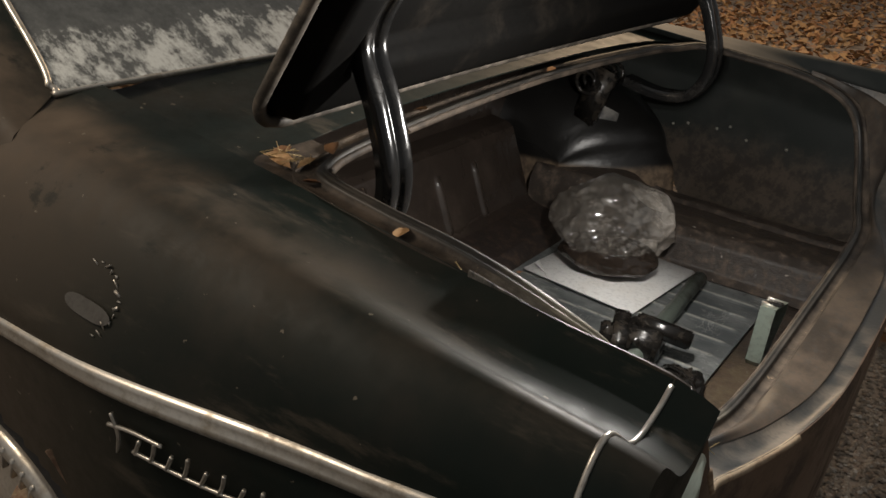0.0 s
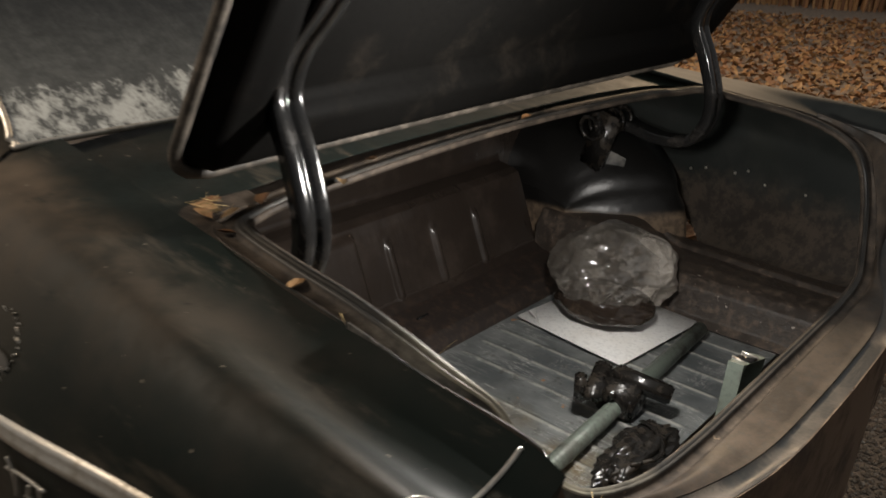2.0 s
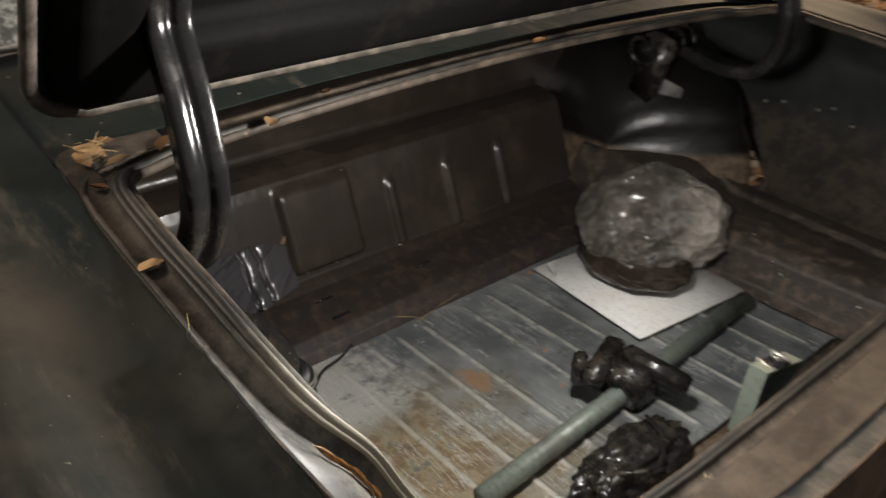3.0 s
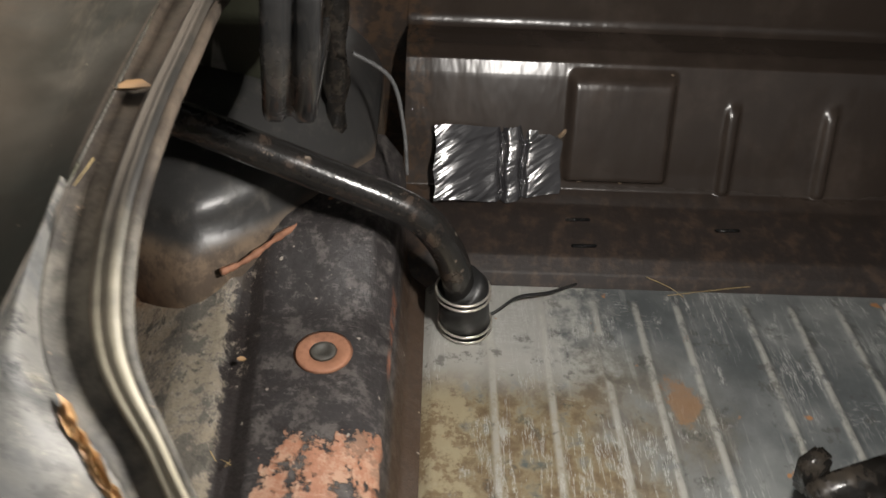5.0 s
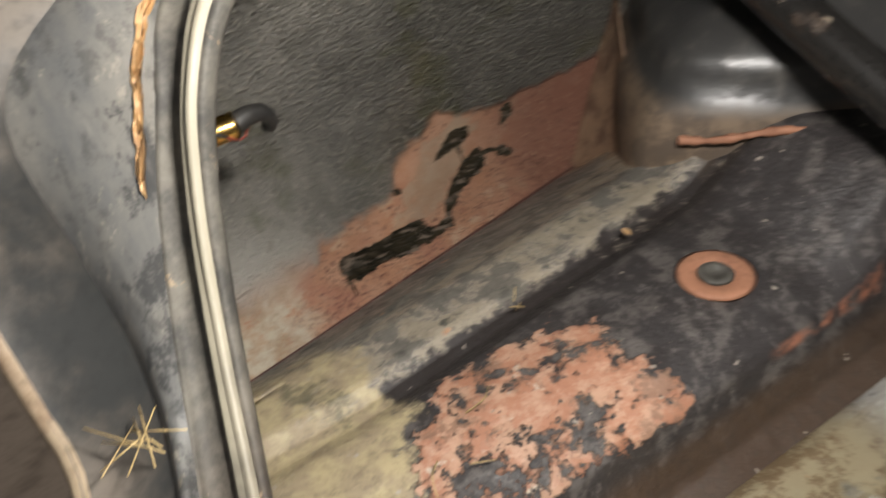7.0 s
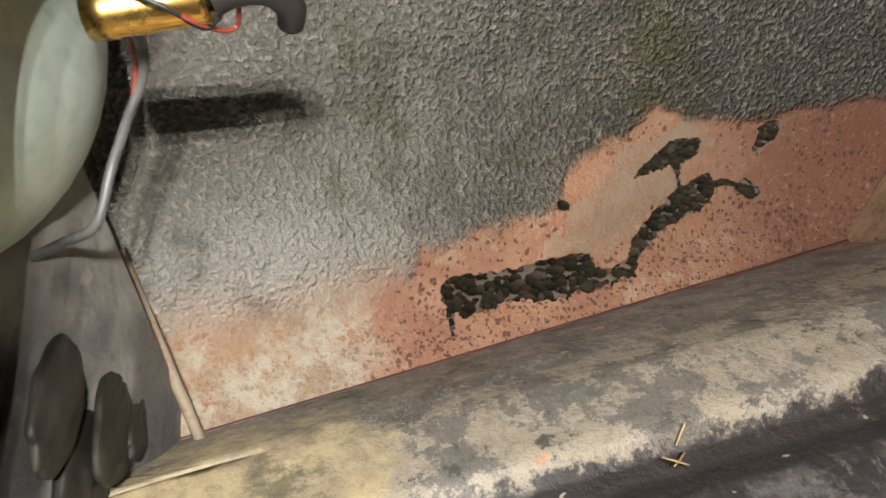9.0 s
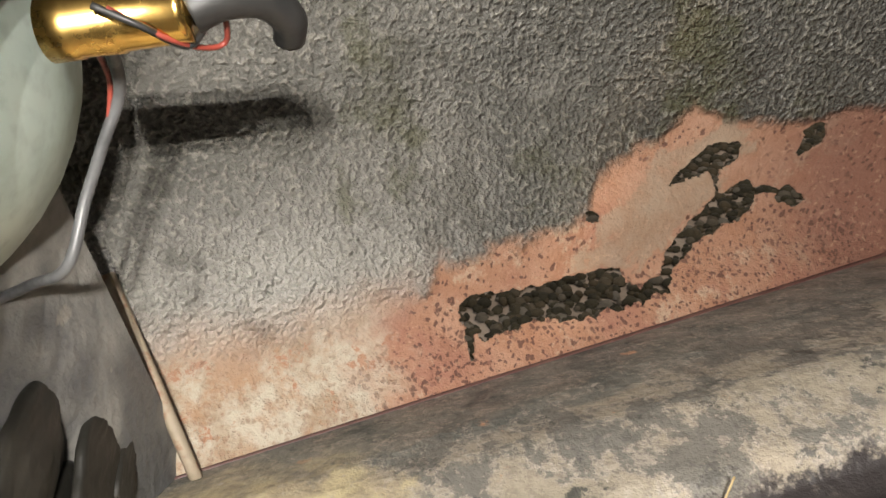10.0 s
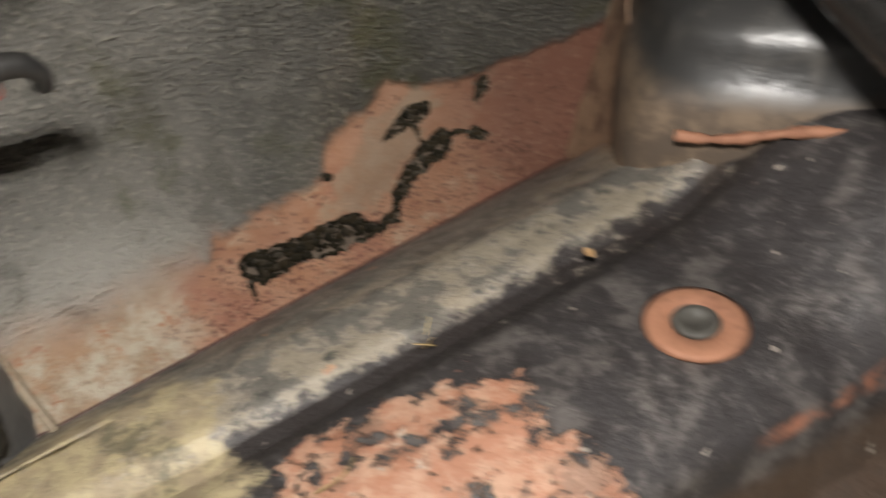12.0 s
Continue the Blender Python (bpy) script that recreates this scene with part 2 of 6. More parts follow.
def qin_build(nt, b):
    v, o = coords(nt), xyz(nt)
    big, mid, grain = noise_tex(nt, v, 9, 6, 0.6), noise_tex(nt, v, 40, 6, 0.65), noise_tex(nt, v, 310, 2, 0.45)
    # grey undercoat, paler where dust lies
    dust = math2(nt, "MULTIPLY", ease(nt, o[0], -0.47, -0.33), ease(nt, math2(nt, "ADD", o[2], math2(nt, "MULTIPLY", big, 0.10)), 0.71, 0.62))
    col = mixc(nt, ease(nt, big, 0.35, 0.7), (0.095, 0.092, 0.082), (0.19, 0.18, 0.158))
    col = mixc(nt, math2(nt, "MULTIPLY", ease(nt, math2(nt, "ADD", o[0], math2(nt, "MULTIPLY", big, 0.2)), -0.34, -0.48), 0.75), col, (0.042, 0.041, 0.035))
    # peaks of the bump grain coloured lighter, as if lit
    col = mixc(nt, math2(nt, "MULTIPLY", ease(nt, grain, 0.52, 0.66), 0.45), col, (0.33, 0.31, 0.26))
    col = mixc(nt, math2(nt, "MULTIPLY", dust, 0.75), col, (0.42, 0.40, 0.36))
    stain = math2(nt, "MULTIPLY", ease(nt, noise_tex(nt, v, 26, 8, 0.75), 0.50, 0.62), 0.45)
    col = mixc(nt, stain, col, (0.045, 0.043, 0.034))
    # olive blotches at random
    olive_tone = math2(nt, "MULTIPLY", ease(nt, noise_tex(nt, v, 14, 5, 0.7), 0.54, 0.66), 0.6)
    col = mixc(nt, olive_tone, col, (0.06, 0.06, 0.025))
    # rust band along the foot of the panel
    top = math2(nt, "MULTIPLY_ADD", scurve(nt, o[0], -0.85, -0.20, (-0.84, 0.50), (-0.717, 0.455), (-0.63, 0.475), (-0.584, 0.565), (-0.558, 0.50), (-0.515, 0.445), (-0.508, 0.385), (-0.495, 0.365), (-0.451, 0.39), (-0.425, 0.38), (-0.412, 0.41), (-0.403, 0.34), (-0.33, 0.35), (-0.26, 0.44)), 0.2)
    top.node.inputs[2].default_value = 0.5
    wob = math2(nt, "MULTIPLY", math2(nt, "SUBTRACT", mid, 0.5), 0.028)
    above = math2(nt, "SUBTRACT", math2(nt, "ADD", top, wob), o[2])
    faded = ease(nt, o[0], -0.42, -0.375)
    rust = math2(nt, "ADD", math2(nt, "MULTIPLY", ease(nt, above, -0.004, 0.006), math2(nt, "SUBTRACT", 1.0, faded)), math2(nt, "MULTIPLY", ease(nt, above, -0.026, 0.016), faded))
    tan = math2(nt, "MULTIPLY", rust, ease(nt, math2(nt, "ADD", o[0], math2(nt, "MULTIPLY", mid, 0.10)), -0.345, -0.295))
    rc = mixc(nt, ease(nt, mid, 0.35, 0.65), (0.295, 0.145, 0.082), (0.35, 0.20, 0.13))
    rc = mixc(nt, ease(nt, big, 0.5, 0.62), rc, (0.27, 0.125, 0.08))
    rc = mixc(nt, math2(nt, "MULTIPLY", ease(nt, noise_tex(nt, v, 34, 8, 0.78), 0.54, 0.64), 0.75), rc, (0.40, 0.30, 0.21))
    rc = mixc(nt, math2(nt, "MULTIPLY", ease(nt, noise_tex(nt, coords(nt, (1, 1, 1), (4, 2, 1)), 60, 8, 0.78), 0.56, 0.66), 0.7), rc, (0.22, 0.10, 0.055))
    rc = mixc(nt, math2(nt, "MULTIPLY", ease(nt, math2(nt, "ADD", o[0], math2(nt, "MULTIPLY", big, 0.1)), -0.55, -0.66), 0.85), rc, (0.165, 0.072, 0.048))
    jit = nt.nodes.new("ShaderNodeVectorMath")
    jit.operation = "MULTIPLY_ADD"
    wobble = nt.nodes.new("ShaderNodeTexNoise")
    wobble.inputs["Scale"].default_value, wobble.inputs["Detail"].default_value = 230.0, 3.0
    nt.links.new(v, wobble.inputs["Vector"])
    nt.links.new(wobble.outputs["Color"], jit.inputs[0])
    jit.inputs[1].default_value = (0.006, 0.006, 0.006)
    nt.links.new(v, jit.inputs[2])
    rough_v = jit.outputs[0]
    size = math2(nt, "MULTIPLY", noise_tex(nt, v, 60, 4, 0.7), 0.80)
    spots = math2(nt, "MULTIPLY", ease(nt, math2(nt, "SUBTRACT", size, voro(nt, rough_v, 200)), 0.10, 0.17), ease(nt, noise_tex(nt, v, 22, 3, 0.5), 0.40, 0.54))
    near = ease(nt, math2(nt, "SUBTRACT", o[2], math2(nt, "MULTIPLY", o[0], 0.13)), 0.618, 0.588)
    dense = math2(nt, "MULTIPLY", near, ease(nt, math2(nt, "SUBTRACT", size, voro(nt, rough_v, 255)), 0.06, 0.13))
    # bare grey-tan metal between the holes
    dx, dz = math2(nt, "ADD", o[0], 0.562), math2(nt, "ADD", o[2], -0.564)
    ex = math2(nt, "MULTIPLY", math2(nt, "SUBTRACT", math2(nt, "MULTIPLY", dz, 0.34), math2(nt, "MULTIPLY", dx, 0.94)), 15.0)
    ez = math2(nt, "MULTIPLY", math2(nt, "ADD", math2(nt, "MULTIPLY", dx, 0.34), math2(nt, "MULTIPLY", dz, 0.94)), 44.0)
    bare = math2(nt, "ADD", math2(nt, "ADD", math2(nt, "MULTIPLY", ex, ex), math2(nt, "MULTIPLY", ez, ez)), math2(nt, "MULTIPLY", math2(nt, "SUBTRACT", mid, 0.5), 4.5))
    bare = ease(nt, bare, 1.2, 0.7)
    rc = mixc(nt, math2(nt, "MULTIPLY", bare, 0.8), rc, mixc(nt, ease(nt, mid, 0.4, 0.6), (0.29, 0.22, 0.155), (0.25, 0.165, 0.105)))
    spots = math2(nt, "MULTIPLY", math2(nt, "MAXIMUM", spots, dense), math2(nt, "SUBTRACT", 1.0, math2(nt, "MULTIPLY", bare, 0.8)))
    rc = mixc(nt, math2(nt, "MULTIPLY", spots, 0.88), rc, (0.085, 0.034, 0.022))
    rc = mixc(nt, math2(nt, "MULTIPLY", ease(nt, noise_tex(nt, rough_v, 210, 5, 0.75), 0.56, 0.64), 0.5), rc, (0.42, 0.27, 0.18))
    tc = mixc(nt, ease(nt, noise_tex(nt, rough_v, 30, 6, 0.66), 0.42, 0.60), (0.41, 0.36, 0.28), (0.28, 0.205, 0.135))
    tc = mixc(nt, math2(nt, "MULTIPLY", ease(nt, noise_tex(nt, rough_v, 120, 6, 0.75), 0.58, 0.64), 0.45), tc, (0.16, 0.115, 0.075))
    tc = mixc(nt, math2(nt, "MULTIPLY", ease(nt, noise_tex(nt, coords(nt, (1, 1, 1), (1, 7, 3)), 16, 7, 0.75), 0.48, 0.62), 0.8), tc, (0.30, 0.165, 0.085))
    tc = mixc(nt, math2(nt, "MULTIPLY", ease(nt, noise_tex(nt, rough_v, 28, 9, 0.8), 0.55, 0.59), 0.85), tc, (0.30, 0.13, 0.065))
    tc = mixc(nt, math2(nt, "MULTIPLY", dense, 0.35), tc, (0.20, 0.10, 0.06))
    rc = mixc(nt, tan, rc, tc)
    col = mixc(nt, rust, col, rc)
    nt.links.new(col, b.inputs["Base Color"])
    r = math2(nt, "MULTIPLY_ADD", rust, 0.40)
    r.node.inputs[2].default_value = 0.29
    nt.links.new(r, b.inputs["Roughness"])
    skin = math2(nt, "ADD", math2(nt, "MULTIPLY", grain, 1.0), math2(nt, "MULTIPLY", noise_tex(nt, v, 560, 2, 0.5), 0.22))
    keep = math2(nt, "SUBTRACT", 1.0, math2(nt, "MULTIPLY", rust, 0.93))
    pits = math2(nt, "MULTIPLY", math2(nt, "MULTIPLY", noise_tex(nt, v, 150, 5, 0.7), rust), 0.35)
    bump(nt, b, math2(nt, "ADD", math2(nt, "MULTIPLY", skin, keep), math2(nt, "SUBTRACT", pits, math2(nt, "MULTIPLY", math2(nt, "MULTIPLY", spots, rust), 0.06))), 1.0, 0.0075)


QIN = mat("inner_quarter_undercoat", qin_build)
RUST = worn("rusted_steel", (0.36, 0.17, 0.10), (0.22, 0.10, 0.06), (0.7, 0.9), 20, relief=0.4)
BROWN = worn("rust_brown_primer", (0.09, 0.055, 0.035), (0.03, 0.022, 0.018), (0.35, 0.7), 12)
REDSEAM = worn("dark_red_seam", (0.075, 0.034, 0.028), (0.12, 0.06, 0.045), (0.5, 0.7), 50, relief=0.3)
CHROME = worn("dull_chrome", (0.62, 0.59, 0.53), (0.36, 0.32, 0.26), (0.30, 0.55), 30, metal=0.7, relief=0.02)
TYRE = worn("tyre_rubber", (0.015, 0.015, 0.015), (0.04, 0.037, 0.033), (0.6, 0.8), 15)
GREENBAR = worn("grey_green_bar", (0.17, 0.20, 0.17), (0.10, 0.10, 0.085), (0.4, 0.6), 20, metal=0.2)
OILY = worn("oily_black_iron", (0.012, 0.011, 0.010), (0.05, 0.04, 0.03), (0.2, 0.5), 40, relief=0.3)
PAPER = worn("white_card", (0.82, 0.81, 0.79), (0.74, 0.71, 0.67), (0.6, 0.7), 8, relief=0.03)
GREENCUP = worn("pale_green_cup", (0.52, 0.60, 0.53), (0.36, 0.43, 0.33), (0.35, 0.5), 12, metal=0.3, relief=0.03)
BRASS = worn("brass_shell", (0.75, 0.48, 0.14), (0.5, 0.32, 0.1), (0.2, 0.4), 40, metal=1.0, relief=0.02)
REDWIRE = worn("red_wire", (0.24, 0.045, 0.03), (0.12, 0.03, 0.025), (0.4, 0.6), 60)
GREYWIRE = worn("grey_sleeve", (0.10, 0.10, 0.10), (0.045, 0.045, 0.045), (0.4, 0.6), 60)
GRAVEL = worn("gravel_earth", (0.20, 0.165, 0.135), (0.10, 0.08, 0.065), (0.8, 0.95), 12, grain=90, relief=0.8)


def glass_build(nt, b):
    v = coords(nt)
    o = xyz(nt)
    streak = noise_tex(nt, coords(nt, (0.6, 14, 0.6)), 4, 5, 0.6)
    patch = noise_tex(nt, v, 34, 10, 0.78)
    edge = math2(nt, "SUBTRACT", o[2], math2(nt, "ADD", math2(nt, "MULTIPLY", streak, 0.045), math2(nt, "MULTIPLY", patch, 0.085)))
    low = math2(nt, "MULTIPLY", ease(nt, edge, 0.988, 0.968), ease(nt, math2(nt, "ADD", streak, patch), 0.72, 0.84))
    low = math2(nt, "MULTIPLY", low, ease(nt, noise_tex(nt, coords(nt, (1, 1.6, 1), (2, 0, 0)), 17, 9, 0.75), 0.36, 0.58))
    haze = math2(nt, "MULTIPLY", ease(nt, edge, 1.12, 0.93), math2(nt, "MULTIPLY", patch, 0.35))
    dust = math2(nt, "MAXIMUM", low, haze)
    nt.links.new(mixc(nt, dust, (0.02, 0.022, 0.022), (0.80, 0.84, 0.83)), b.inputs["Base Color"])
    nt.links.new(math2(nt, "MULTIPLY_ADD", dust, 0.7), b.inputs["Roughness"])
    b.inputs["Roughness"].links[0].from_node.inputs[2].default_value = 0.06


GLASS = mat("dusty_rear_glass", glass_build)


def strip_build(nt, b):
    v, o = coords(nt), xyz(nt)
    mid = noise_tex(nt, v, 16, 6, 0.65)
    rear = math2(nt, "MULTIPLY", ease(nt, math2(nt, "ADD", o[0], math2(nt, "MULTIPLY", mid, 0.12)), -0.37, -0.27), ease(nt, o[1], -0.33, -0.43))
    col = mixc(nt, ease(nt, mid, 0.4, 0.7), (0.018, 0.017, 0.015), (0.050, 0.043, 0.035))
    col = mixc(nt, math2(nt, "MULTIPLY", rear, ease(nt, noise_tex(nt, v, 7, 5, 0.6), 0.32, 0.52)), col, (0.27, 0.245, 0.185))
    nt.links.new(col, b.inputs["Base Color"])
    b.inputs["Roughness"].default_value = 0.5
    bump(nt, b, noise_tex(nt, v, 150, 3, 0.6), 0.2, 0.002)


RUBBER = mat("weatherstrip_rubber", strip_build)


def house_build(nt, b):
    v, o = coords(nt), xyz(nt)
    big, mid = noise_tex(nt, v, 9, 6, 0.6), noise_tex(nt, v, 40, 6, 0.65)
    low = ease(nt, math2(nt, "ADD", o[2], math2(nt, "MULTIPLY", big, 0.02)), 0.655, 0.635)
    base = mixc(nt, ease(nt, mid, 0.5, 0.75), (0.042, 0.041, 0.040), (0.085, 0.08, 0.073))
    # right wheelhouse coloured nearly black for the shade it stands in
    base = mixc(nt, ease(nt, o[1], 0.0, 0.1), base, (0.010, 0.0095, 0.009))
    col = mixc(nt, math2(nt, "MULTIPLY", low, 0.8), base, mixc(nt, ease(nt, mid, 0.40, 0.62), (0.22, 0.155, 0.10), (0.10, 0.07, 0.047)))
    nt.links.new(col, b.inputs["Base Color"])
    r = math2(nt, "MULTIPLY_ADD", low, 0.45)
    r.node.inputs[2].default_value = 0.32
    nt.links.new(r, b.inputs["Roughness"])
    bump(nt, b, math2(nt, "ADD", big, math2(nt, "MULTIPLY", mid, 0.25)), 0.5, 0.006)


HOUSE = mat("wheelhouse_paint_with_shade", house_build)
GUSSET = worn("tan_caked_dust", (0.25, 0.165, 0.105), (0.13, 0.075, 0.048), (0.6, 0.85), 26, (0.45, 0.62), relief=0.5, fleck=(0.06, 0.045, 0.03))


def tray_build(nt, b):
    v, o = coords(nt), xyz(nt)
    big, mid, fine = noise_tex(nt, v, 11, 7, 0.65), noise_tex(nt, v, 45, 6, 0.7), noise_tex(nt, v, 260, 3, 0.6)
    wob = math2(nt, "MULTIPLY", math2(nt, "SUBTRACT", big, 0.5), 0.16)
    y = math2(nt, "ADD", math2(nt, "MULTIPLY", o[1], -1.0), wob)
    x = math2(nt, "ADD", o[0], wob)
    rag = noise_tex(nt, v, 34, 10, 0.78)
    blot = noise_tex(nt, coords(nt, (1, 1, 1), (3.1, 1.7, 0)), 19, 10, 0.76)
    grit = noise_tex(nt, v, 210, 6, 0.75)
    col = mixc(nt, ease(nt, rag, 0.50, 0.60), (0.034, 0.030, 0.030), (0.105, 0.094, 0.088))
    col = mixc(nt, math2(nt, "MULTIPLY", ease(nt, noise_tex(nt, coords(nt, (3, 1, 1)), 60, 8, 0.8), 0.56, 0.62), 0.6), col, (0.17, 0.155, 0.145))
    # crusted pale dirt between the groove and the flange, greyer beside the flange
    yg = math2(nt, "ADD", math2(nt, "SUBTRACT", math2(nt, "MULTIPLY_ADD", o[0], 0.105), o[1]), math2(nt, "MULTIPLY", math2(nt, "SUBTRACT", rag, 0.5), 0.05))
    yg.node.inputs[0].links[0].from_node.inputs[0].links[0].from_node.inputs[2].default_value = 0.042
    pale = ease(nt, yg, 0.586, 0.592)
    pc = mixc(nt, ease(nt, blot, 0.46, 0.54), (0.29, 0.25, 0.19), (0.14, 0.13, 0.112))
    pc = mixc(nt, ease(nt, rag, 0.56, 0.60), pc, (0.075, 0.072, 0.062))
    from_wall = math2(nt, "SUBTRACT", math2(nt, "MULTIPLY_ADD", o[0], -0.30), math2(nt, "MULTIPLY", o[1], -1.0))
    from_wall.node.inputs[0].links[0].from_node.inputs[2].default_value = 0.5945
    by_wall = ease(nt, math2(nt, "ADD", from_wall, math2(nt, "MULTIPLY", math2(nt, "SUBTRACT", blot, 0.5), 0.07)), 0.070, 0.062)
    wc = mixc(nt, ease(nt, rag, 0.44, 0.60), (0.17, 0.165, 0.142), (0.095, 0.098, 0.088))
    wc = mixc(nt, ease(nt, blot, 0.57, 0.62), wc, (0.055, 0.058, 0.055))
    pc = mixc(nt, by_wall, pc, wc)
    rim = math2(nt, "MULTIPLY", ease(nt, math2(nt, "ABSOLUTE", math2(nt, "SUBTRACT", blot, 0.50)), 0.016, 0.004), ease(nt, grit, 0.42, 0.52))
    pc = mixc(nt, math2(nt, "MULTIPLY", rim, 0.8), pc, (0.40, 0.35, 0.29))
    pc = mixc(nt, math2(nt, "MULTIPLY", ease(nt, voro(nt, v, 34), 0.20, 0.15), ease(nt, blot, 0.44, 0.40)), pc, (0.44, 0.25, 0.15))
    col = mixc(nt, pale, col, pc)
    # ragged dark band along the groove
    groove = math2(nt, "MULTIPLY", math2(nt, "MULTIPLY", ease(nt, yg, 0.556, 0.564), ease(nt, yg, 0.592, 0.586)), ease(nt, o[0], -0.36, -0.39))
    col = mixc(nt, groove, col, (0.030, 0.025, 0.024))
    # yellow stain at the rear
    ragged = math2(nt, "ADD", x, math2(nt, "MULTIPLY", math2(nt, "SUBTRACT", noise_tex(nt, v, 26, 7, 0.75), 0.5), 0.16))
    yel = math2(nt, "MULTIPLY", ease(nt, ragged, -0.372, -0.350), ease(nt, math2(nt, "ADD", y, math2(nt, "MULTIPLY", math2(nt, "SUBTRACT", mid, 0.5), 0.08)), 0.675, 0.635))
    col = mixc(nt, yel, col, mixc(nt, ease(nt, mid, 0.4, 0.6), (0.42, 0.35, 0.21), (0.31, 0.25, 0.165)))
    col = mixc(nt, math2(nt, "MULTIPLY", yel, ease(nt, noise_tex(nt, v, 20, 7, 0.75), 0.54, 0.64)), col, (0.16, 0.14, 0.09))
    # flaking orange primer
    d = math2(nt, "MULTIPLY", math2(nt, "MULTIPLY", ease(nt, x, -0.565, -0.53), ease(nt, x, -0.33, -0.37)), math2(nt, "MULTIPLY", ease(nt, y, 0.565, 0.535), ease(nt, o[1], -0.440, -0.455)))
    prim = ease(nt, math2(nt, "ADD", math2(nt, "MULTIPLY", d, 0.25), math2(nt, "SUBTRACT", math2(nt, "MULTIPLY", blot, 0.60), math2(nt, "MULTIPLY", rag, 0.50))), 0.262, 0.286)
    oc = mixc(nt, ease(nt, noise_tex(nt, coords(nt, (1, 1, 1), (7, 1, 2)), 44, 9, 0.78), 0.44, 0.58), (0.36, 0.175, 0.11), (0.45, 0.28, 0.195))
    oc = mixc(nt, math2(nt, "MULTIPLY", ease(nt, noise_tex(nt, v, 24, 9, 0.75), 0.54, 0.60), 0.8), oc, (0.22, 0.13, 0.09))
    oc = mixc(nt, ease(nt, noise_tex(nt, v, 60, 5, 0.7), 0.60, 0.68), oc, (0.50, 0.42, 0.34))
    col = mixc(nt, prim, col, oc)
    strip = math2(nt, "MULTIPLY", ease(nt, o[2], 0.545, 0.552), math2(nt, "MULTIPLY", math2(nt, "MULTIPLY", ease(nt, o[0], -0.745, -0.73), ease(nt, o[0], -0.615, -0.64)), math2(nt, "MULTIPLY", ease(nt, o[1], -0.453, -0.449), ease(nt, o[1], -0.437, -0.441))))
    col = mixc(nt, math2(nt, "MULTIPLY", strip, ease(nt, mid, 0.42, 0.58)), col, (0.36, 0.15, 0.09))
    step = math2(nt, "MULTIPLY", ease(nt, o[1], -0.447, -0.440), math2(nt, "SUBTRACT", 1.0, strip))
    col = mixc(nt, math2(nt, "MULTIPLY", step, 0.8), col, (0.075, 0.047, 0.03))
    front = ease(nt, x, -0.70, -0.76)
    col = mixc(nt, math2(nt, "MULTIPLY", front, ease(nt, y, 0.60, 0.66)), col, mixc(nt, ease(nt, mid, 0.4, 0.6), (0.36, 0.27, 0.16), (0.22, 0.12, 0.07)))
    col = mixc(nt, ease(nt, o[1], 0.1, 0.2), col, mixc(nt, ease(nt, mid, 0.45, 0.7), (0.040, 0.031, 0.025), (0.12, 0.088, 0.064)))
    crust = math2(nt, "MULTIPLY", ease(nt, noise_tex(nt, coords(nt, (1, 1, 1), (2, 5, 1)), 75, 9, 0.8), 0.56, 0.60), ease(nt, y, 0.58, 0.61))
    col = mixc(nt, math2(nt, "MULTIPLY", crust, 0.6), col, (0.36, 0.31, 0.25))
    keep_fine = math2(nt, "SUBTRACT", 0.28, math2(nt, "MULTIPLY", prim, 0.24))
    col = mixc(nt, math2(nt, "MULTIPLY", ease(nt, noise_tex(nt, v, 130, 5, 0.75), 0.50, 0.62), keep_fine), col, (0.03, 0.028, 0.026))
    specks = ease(nt, noise_tex(nt, v, 95, 3, 0.5), 0.71, 0.74)
    col = mixc(nt, specks, col, (0.36, 0.32, 0.27))
    nt.links.new(col, b.inputs["Base Color"])
    r = math2(nt, "MULTIPLY_ADD", ease(nt, mid, 0.3, 0.7), 0.35)
    r.node.inputs[2].default_value = 0.33
    nt.links.new(r, b.inputs["Roughness"])
    bump(nt, b, math2(nt, "ADD", math2(nt, "MULTIPLY", mid, 1.0), math2(nt, "ADD", math2(nt, "MULTIPLY", fine, 0.35), math2(nt, "MULTIPLY", prim, 0.5))), 0.8, 0.003)


TRAY = mat("stained_tray", tray_build)


